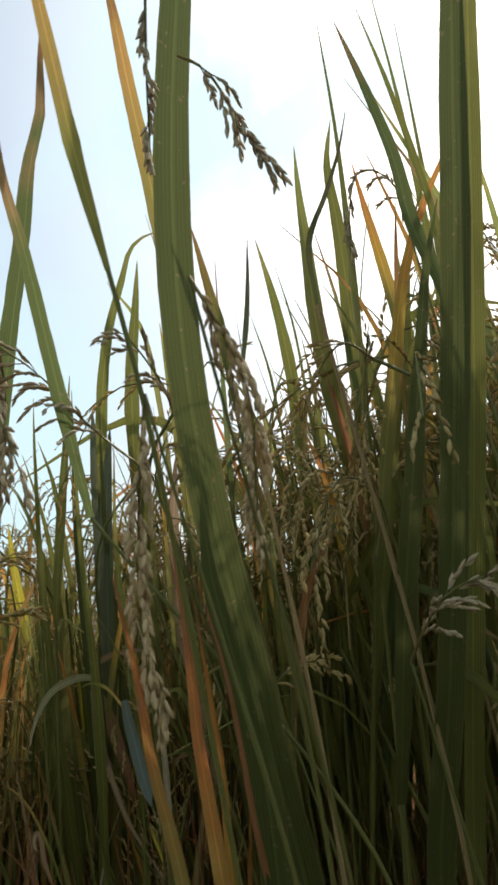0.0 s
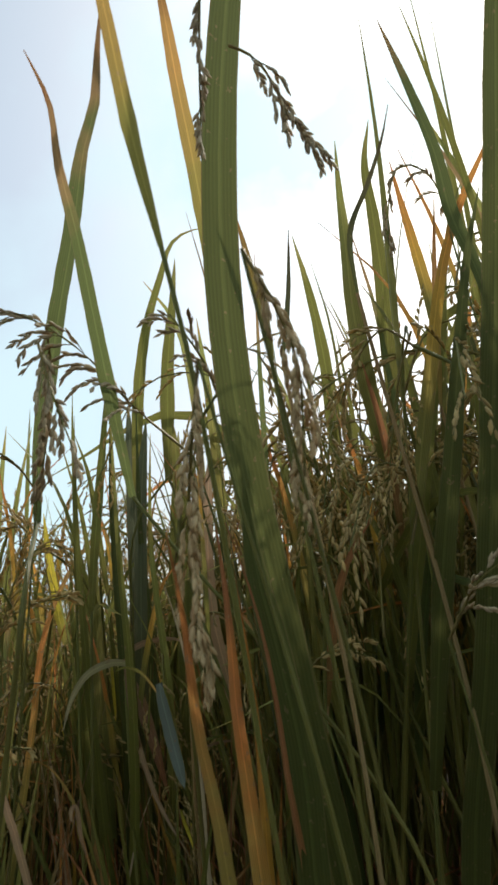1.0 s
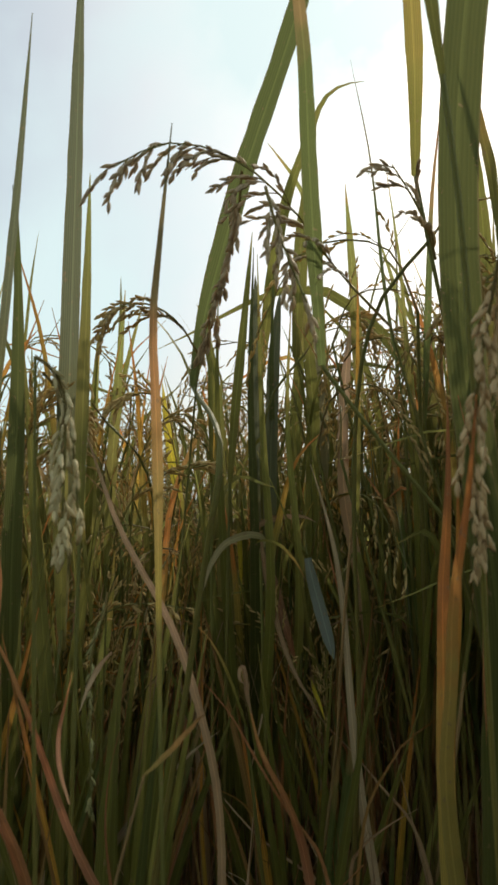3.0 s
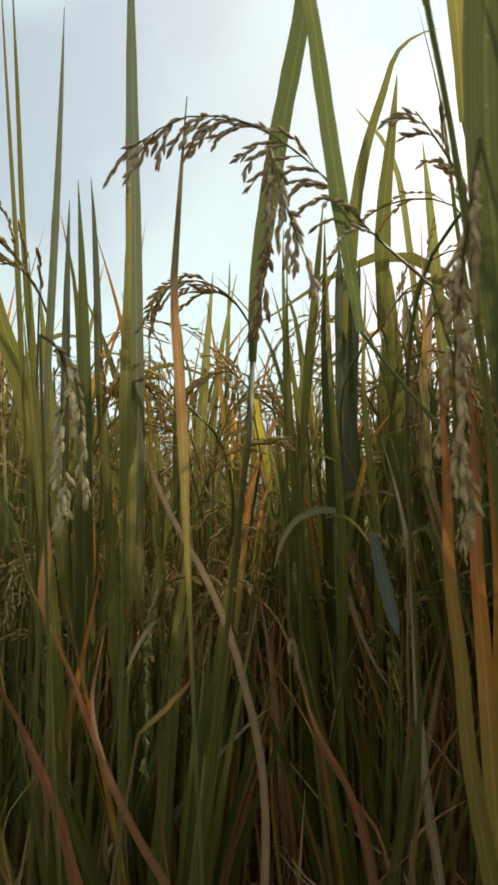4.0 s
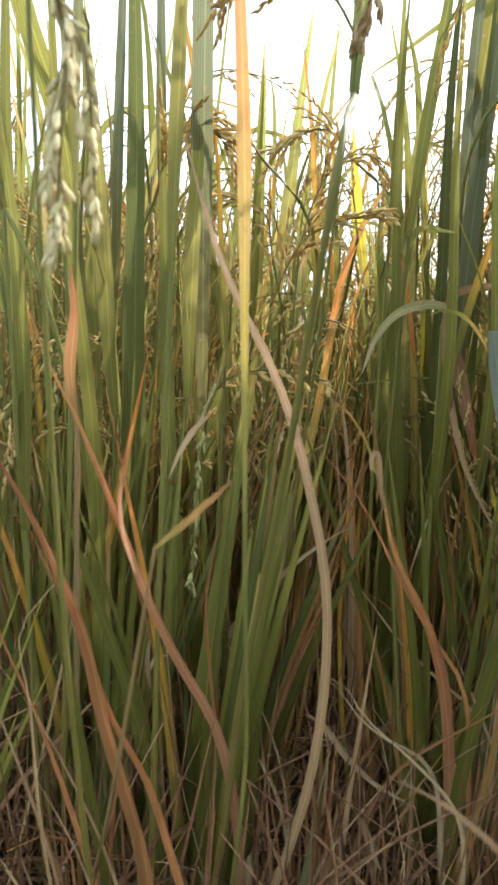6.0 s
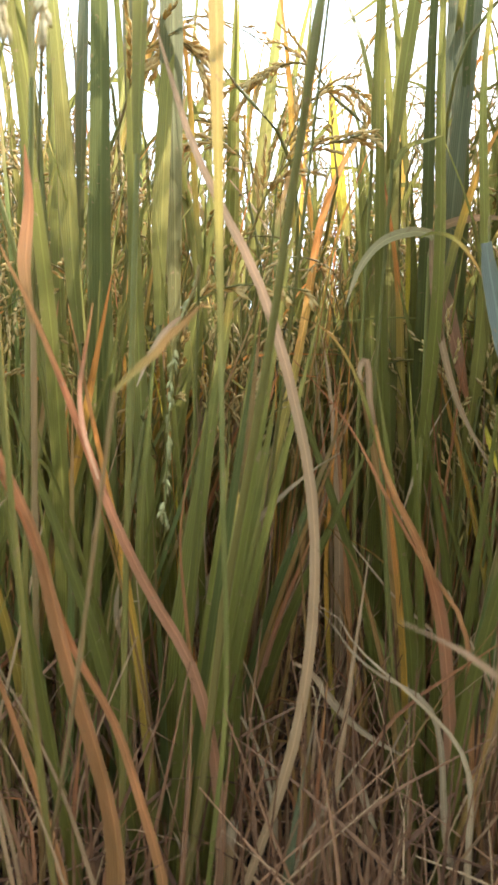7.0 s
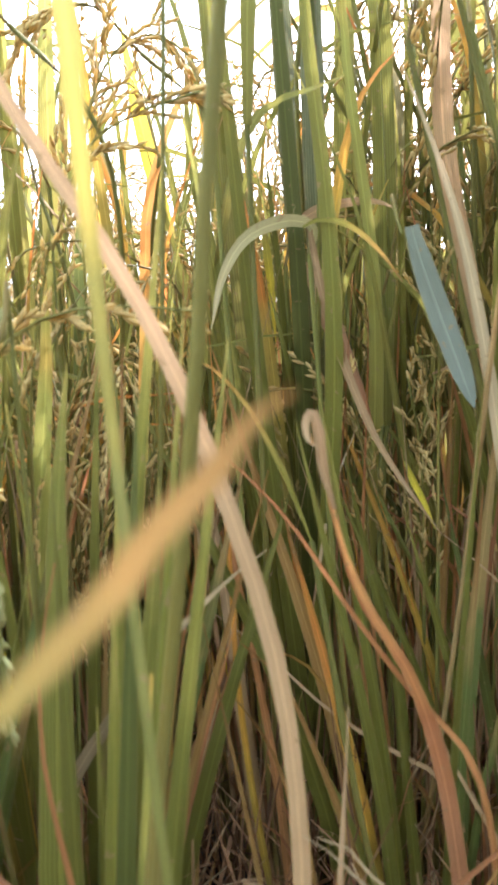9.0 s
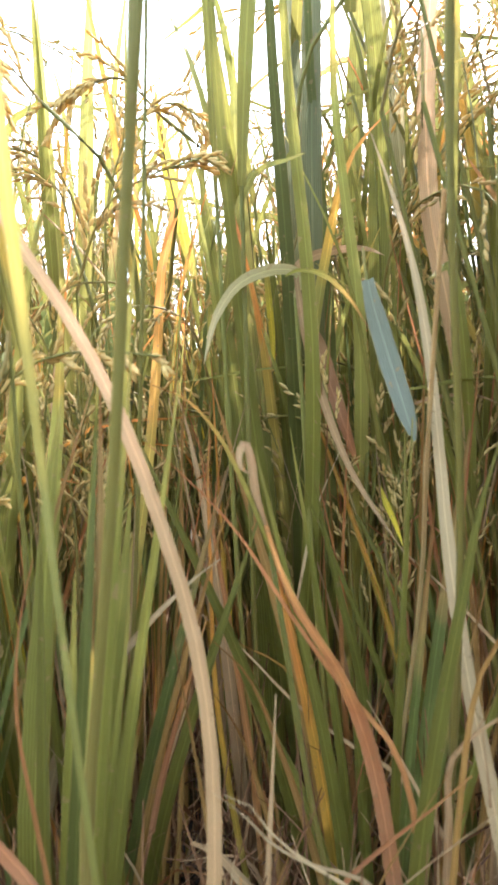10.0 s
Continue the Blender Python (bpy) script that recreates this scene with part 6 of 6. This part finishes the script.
# ---- rice plants of the field behind ----
def field_plant(seed, tall, label, culms=11, broad=1.0, dead=15):
    """One hill of rice: culms from a tight base, two or three blades each, nodding panicles, dead leaves at the foot."""
    random.seed(seed)
    root = thing("rice_plant", (0, 0, 0), label, "rice plant", "rice plants of the field")
    for i in range(culms):
        a, r = random.uniform(0, 6.3), random.uniform(0.0, 0.045)
        foot = Vector((math.cos(a) * r, math.sin(a) * r, 0))
        lean = Vector((math.cos(a), math.sin(a), 0)) * random.uniform(0.02, 0.16)
        h = tall * random.uniform(0.55, 0.8)
        top = foot + lean + Vector((0, 0, h))
        mid = foot + lean * 0.35 + Vector((0, 0, h * 0.5))
        s = Soup()
        s.tube([foot, mid, top], 0.0026, 0.0015, n=9, nodes=(0.33, 0.67))
        part("stem", s, M["stem"], root)
        c = spline([foot, mid, top], 20)
        for k in range(random.choice((2, 2, 3))):
            start = c[random.randint(7 + 4 * k, min(20, 11 + 5 * k))]
            b = a + random.gauss(0, 1.0)
            ln = random.uniform(0.22, 0.42)
            away = Vector((math.cos(b), math.sin(b), 0))
            bow = random.uniform(0.0, 0.2) if random.random() < 0.88 else random.uniform(0.4, 0.7)
            p1 = start + away * ln * 0.06 + Vector((0, 0, ln * 0.35))
            p2 = start + away * ln * (0.10 + bow * 0.35) + Vector((0, 0, ln * (0.72 - bow * 0.15)))
            p3 = start + away * ln * (0.16 + bow * 0.9) + Vector((0, 0, ln * (1.0 - bow * 0.75)))
            kind = random.choices(("green", "yellowgreen", "orange", "orangetip", "greenbt", "bluegreen"), (48, 24, 7, 5, 13, 1))[0]
            s = Soup()
            s.blade([start, p1, p2, p3], broad * random.uniform(0.0075, 0.013), n=12, turn=random.uniform(-0.9, 0.9), twist=random.uniform(-0.6, 0.6), foot=0.6, wave=0.06)
            part("leaf", s, M[kind], root, LABELS[kind])
        if i % 4 == 0 or i % 4 == 2 or (broad > 0.6 and i % 4 == 1):
            b = random.uniform(0, 6.3)
            d = Vector((math.cos(b), math.sin(b), 0))
            g = random.choices(("grain_green", "grain_yellow", "grain_dry"), (5, 5, 0))[0]
            sz = random.uniform(0.1, 0.16)
            panicle(root, [top, top + Vector((0, 0, sz * 0.45)) + d * sz * 0.2, top + Vector((0, 0, sz * 0.5)) + d * sz * 0.7, top + d * sz * 1.15 + Vector((0, 0, sz * random.uniform(-0.3, 0.3)))],
                    g, branches=9, per=8, spread=0.06, size=0.0085, droop=random.uniform(0.5, 1.1), local=True)
    for i in range(dead):
        a, ln = random.uniform(0, 6.3), random.uniform(0.15, 0.4)
        d = Vector((math.cos(a), math.sin(a), 0))
        p0 = d * 0.03 + Vector((0, 0, random.uniform(0.0, 0.12)))
        out = random.uniform(0.05, 0.45)
        p1 = p0 + d * ln * out * 0.4 + Vector((0, 0, ln * 0.55))
        p2 = p0 + d * ln * out + Vector((0, 0, ln * random.uniform(0.3, 0.95)))
        kind = random.choices(("tan", "brown", "reddry", "pale", "orangedry"), (5, 5, 3, 1, 1))[0]
        s = Soup()
        s.blade([p0, p1, p2], random.uniform(0.003, 0.0065), n=9, turn=random.uniform(-1.2, 1.2), twist=random.uniform(-1.5, 1.5), wave=0.2)
        part("leaf", s, M[kind], root, LABELS[kind])
    return root


# dead stubble between the living plants
random.seed(21)
STUBBLE = [(-0.6 + 0.115 * i + random.uniform(-0.03, 0.03), 0.62 + 0.1 * j + random.uniform(-0.03, 0.03)) for i in range(7) for j in range(3)]
for i, (x, y) in enumerate(STUBBLE):
    clump = thing("rice_stubble", (x, y, 0), "clump of dry brown rice stubble standing in mud", "rice stubble", "stubble between the plants")
    tuft(clump, 0, 0.3, 300 + i, dead=22)

FIELD_LABEL = "green and yellowing rice plant with nodding grain in mud"
SPOTS = []
random.seed(5)
y = 0.93
row = 0
while y < 1.35:
    x = -0.98 * y - 0.25 + (row % 2) * 0.1
    while x < 0.46 * y + 0.3:
        SPOTS.append((x + random.uniform(-0.05, 0.05), y + random.uniform(-0.05, 0.05)))
        x += 0.2
    y += 0.19
    row += 1
# tall hills that stand right behind the nearest plants
TALL = [(0.22, 0.82), (0.34, 0.84), (0.28, 0.98), (0.44, 1.0), (0.13, 0.93), (0.5, 0.86), (0.12, 0.84), (0.33, 0.78), (0.44, 0.78), (0.24, 0.9), (0.38, 0.93)]
SPOTS = TALL + SPOTS
kinds = [field_plant(40 + i, 0.70 + 0.05 * (i % 3), FIELD_LABEL) for i in range(6)]
random.seed(9)
for i, (x, y) in enumerate(SPOTS):
    spin, grow = random.uniform(0, 360), random.uniform(0.9, 1.1) * (1.16 if i < len(TALL) else 0.89)
    m = pose(x, y, 0, random.uniform(-3, 3), random.uniform(-3, 3), spin) @ Matrix.Scale(grow, 4)
    if i < len(kinds):
        kinds[i].matrix_world = m
    else:
        copy_thing(kinds[i % len(kinds)], m)

# taller ripe hills that close the view behind the nearest leaves
RIPE = [(0.06, 0.8), (0.11, 0.76), (0.19, 0.78), (0.28, 0.75), (0.08, 0.92), (0.16, 0.89), (0.24, 0.86), (0.36, 0.8), (0.0, 0.97)]
ripe = [field_plant(90 + i, 0.9 + 0.03 * i, "tall ripe rice plant with golden nodding grain in mud", culms=11, broad=0.7, dead=16) for i in range(3)]
random.seed(19)
for i, (x, y) in enumerate(RIPE):
    m = pose(x, y, 0, random.uniform(-3, 3), random.uniform(-3, 3), random.uniform(0, 360)) @ Matrix.Scale(random.uniform(0.85, 0.98) if x < 0.05 else random.uniform(0.93, 1.05), 4)
    if i < len(ripe):
        ripe[i].matrix_world = m
    else:
        copy_thing(ripe[i % len(ripe)], m)

# slim, crowded hills of half-grown shoots between them
SLIM = [(-0.38, 0.68), (-0.47, 0.7), (-0.56, 0.73), (-0.34, 0.78), (-0.5, 0.82), (-0.63, 0.8), (-0.43, 0.79), (-0.2, 0.95), (-0.1, 0.99), (-0.28, 0.84), (-0.02, 0.92), (-0.15, 0.96),
        (-0.36, 0.9), (0.06, 0.88), (-0.7, 0.85), (-0.24, 0.92)]
shoots = [field_plant(70 + i, 0.55 + 0.04 * i, "slim crowded rice shoots with thin grain stalks in mud", culms=16, broad=0.55, dead=8) for i in range(3)]
random.seed(15)
for i, (x, y) in enumerate(SLIM):
    m = pose(x, y, 0, random.uniform(-3, 3), random.uniform(-3, 3), random.uniform(0, 360)) @ Matrix.Scale(random.uniform(0.88, 1.05), 4)
    if i < len(shoots):
        shoots[i].matrix_world = m
    else:
        copy_thing(shoots[i % len(shoots)], m)


# crowded narrow blades that fan out of one base
def fan(x, y, n, tall, seed, spread=0.3, reach=1.0):
    random.seed(seed)
    root = thing("rice_plant", (x, y, 0), "crowded narrow green rice blades fanning from mud", "rice plant", "rice plants close by")
    for i in range(n):
        u = ((i + random.uniform(-0.4, 0.4)) / n * 2 - 1) * (1.0 if i < n / 2 else reach)
        ln = tall * random.uniform(0.6, 1.0)
        d = Vector((u * spread, random.uniform(-0.12, 0.22), 0))
        p0 = Vector((u * 0.02, random.uniform(-0.015, 0.015), 0))
        p1, p2 = p0 + d * ln * 0.35 + Vector((0, 0, ln * 0.5)), p0 + d * ln + Vector((0, 0, ln * 0.98))
        kind = random.choices(("green", "yellowgreen", "darkgreen", "greenbt", "orange", "brown"), (8, 1, 1, 2, 1, 1))[0]
        s = Soup()
        s.blade([p0, p1, p2], random.uniform(0.005, 0.011), n=12, turn=random.uniform(-0.9, 0.9), twist=random.uniform(-0.4, 0.4), foot=0.4, wave=0.05)
        part("leaf", s, M[kind], root, LABELS[kind])


fan(-0.205, 0.545, 17, 0.44, 501, 0.3, 0.35)
fan(-0.295, 0.565, 20, 0.44, 502, 0.3, 0.6)
fan(-0.235, 0.63, 18, 0.5, 503, 0.25)
fan(-0.37, 0.58, 18, 0.46, 504, 0.25)
fan(-0.43, 0.53, 18, 0.42, 507, 0.3)
fan(-0.38, 0.49, 12, 0.3, 508, 0.35)
fan(-0.07, 0.68, 12, 0.42, 505, 0.3)
fan(0.0, 0.72, 12, 0.45, 506, 0.3)


# thin dying blades that stand upright between the green ones
def strands(x, y, n, tall, seed):
    random.seed(seed)
    root = thing("rice_plant", (x, y, 0), "slender rusty dying rice blades with narrow grain ears in mud", "rice plant", "rice plants close by")
    for i in range(n):
        a, ln = random.uniform(0, 6.3), tall * random.uniform(0.5, 1.0)
        d = Vector((math.cos(a), math.sin(a), 0))
        p0 = d * random.uniform(0, 0.04)
        p1 = p0 + d * ln * random.uniform(0.0, 0.06) + Vector((random.gauss(0, 0.006), 0, ln * 0.5))
        p2 = p0 + d * ln * random.uniform(0.04, 0.2) + Vector((random.gauss(0, 0.012), 0, ln))
        kind = random.choices(("orangedry", "brown", "orange", "orangetip", "reddry", "tan", "yellow"), (6, 5, 3, 3, 4, 3, 1))[0]
        s = Soup()
        s.blade([p0, p1, p2], random.uniform(0.0022, 0.0046), n=10, turn=random.uniform(-1, 1), twist=random.uniform(-1.2, 1.2), foot=0.5, wave=0.2)
        part("leaf", s, M[kind], root, LABELS[kind])
    for i in range(5):             # narrow ears with the grain pressed to the stalk
        a, h = random.uniform(0, 6.3), tall * random.uniform(0.75, 1.05)
        d = Vector((math.cos(a), math.sin(a), 0))
        p0, p1 = d * 0.02, d * random.uniform(0.02, 0.05) + Vector((0, 0, h * 0.6))
        p2, p3 = p1 + d * 0.008 + Vector((0, 0, h * 0.22)), p1 + d * random.uniform(0.02, 0.06) + Vector((0, 0, h * random.uniform(0.3, 0.42)))
        s = Soup()
        s.tube([p0, (p0 + p1) / 2 + d * 0.004, p1], 0.0018, 0.0011, n=8)
        part("stem", s, M["stem"], root)
        panicle(root, [p1, p2, p3], random.choice(("grain_yellow", "grain_green", "grain_green")), branches=9, per=6, spread=0.024, size=0.0068, droop=0.25, local=True, start=0.05)


for i, (x, y, n, tall) in enumerate([(-0.235, 0.76, 22, 0.5), (-0.17, 0.83, 24, 0.5), (-0.105, 0.82, 18, 0.46), (-0.05, 0.77, 24, 0.48), (-0.03, 0.86, 22, 0.54), (0.03, 0.83, 26, 0.52),
                                     (-0.3, 0.71, 18, 0.46), (-0.36, 0.8, 20, 0.5), (0.07, 0.95, 20, 0.56), (-0.13, 0.92, 20, 0.55), (-0.4, 0.67, 18, 0.4), (-0.47, 0.75, 18, 0.45), (-0.24, 0.69, 12, 0.42)]):
    strands(x, y, n, tall, 601 + i)


def far_field():
    """The rice beyond, too dense and far to count, and unseen rice around that blocks skylight."""
    random.seed(77)
    leaves, sere, grains = Soup(), Soup(), Soup()
    for k in range(1500):
        front = k < 250
        if front:
            y = 1.42 + 5.5 * random.random() ** 2.0
            x = random.uniform(-1.05 * y - 0.3, 0.5 * y + 0.4)
        else:                      # unseen rice added at both sides and behind, to block low skylight
            a = random.uniform(0, 2 * math.pi)
            r = 0.75 + 2.0 * random.random() if k < 700 else 2.0 + 5.0 * random.random()
            x, y = math.cos(a) * r, -math.sin(a) * r
            if y > 0.15 and -1.0 * y - 0.35 < x < 0.5 * y + 0.45 and y < 5.0:
                continue
        h0 = random.uniform(0.6, 0.76) * (1.0 if front else 1.2)
        for i in range(13 if k < 700 else 8):
            a, ln = random.uniform(0, 6.3), random.uniform(0.25, 0.4)
            d = Vector((math.cos(a), math.sin(a), 0))
            z = random.uniform(0.2, 0.6) * h0
            p = Vector((x, y, 0)) + d * random.uniform(0.02, 0.1)
            st = p + Vector((0, 0, z))
            (sere if i % 3 == 0 else leaves).blade([p, st, st + d * ln * 0.15 + Vector((0, 0, ln * 0.6)), st + d * ln * random.uniform(0.2, 0.5) + Vector((0, 0, ln * random.uniform(0.6, 1.0)))],
                         random.uniform(0.008, 0.014), n=6 if k < 700 else 4, turn=random.uniform(-0.8, 0.8))
        for i in range(6 if front else 1):
            a, w = random.uniform(0, 6.3), random.uniform(0.07, 0.13)
            d = Vector((math.cos(a), math.sin(a), 0))
            p = Vector((x, y, h0 * random.uniform(0.72, 0.98))) + d * 0.06
            axis = spline([p, p + d * w * 0.4 + Vector((0, 0, w * 0.4)), p + d * w + Vector((0, 0, w * 0.3)), p + d * w * 1.5 - Vector((0, 0, w * random.uniform(0.1, 0.6)))], 14)
            sere.tube(axis, 0.0011, 0.0008, n=6, sides=3)
            for q in axis[2:]:
                for g in range(4):
                    side = Vector((random.gauss(0, 1), random.gauss(0, 1), random.gauss(-0.7, 0.7)))
                    grains.grain(q + side * 0.008, side + d * 0.6 - Vector((0, 0, 0.8)), 0.0095, 0.0036, sides=3)
    for nm, soup, mat, label, cat in (("rice_field", leaves, "yellowgreen", "dense standing rice reaching away behind, plus unseen rice around that blocks skylight", "rice field"),
                                      ("sere_rice_field", sere, "brown", "brown dying rice leaves among the far rice and the unseen rice around", "rice leaves"),
                                      ("rice_field_grain", grains, "grain_yellow", "ripening yellow grain over the far rice and the unseen rice around", "rice grain")):
        tagged(new(nm, soup.mesh(nm, M[mat])), label, cat, kind="stuff")


far_field()
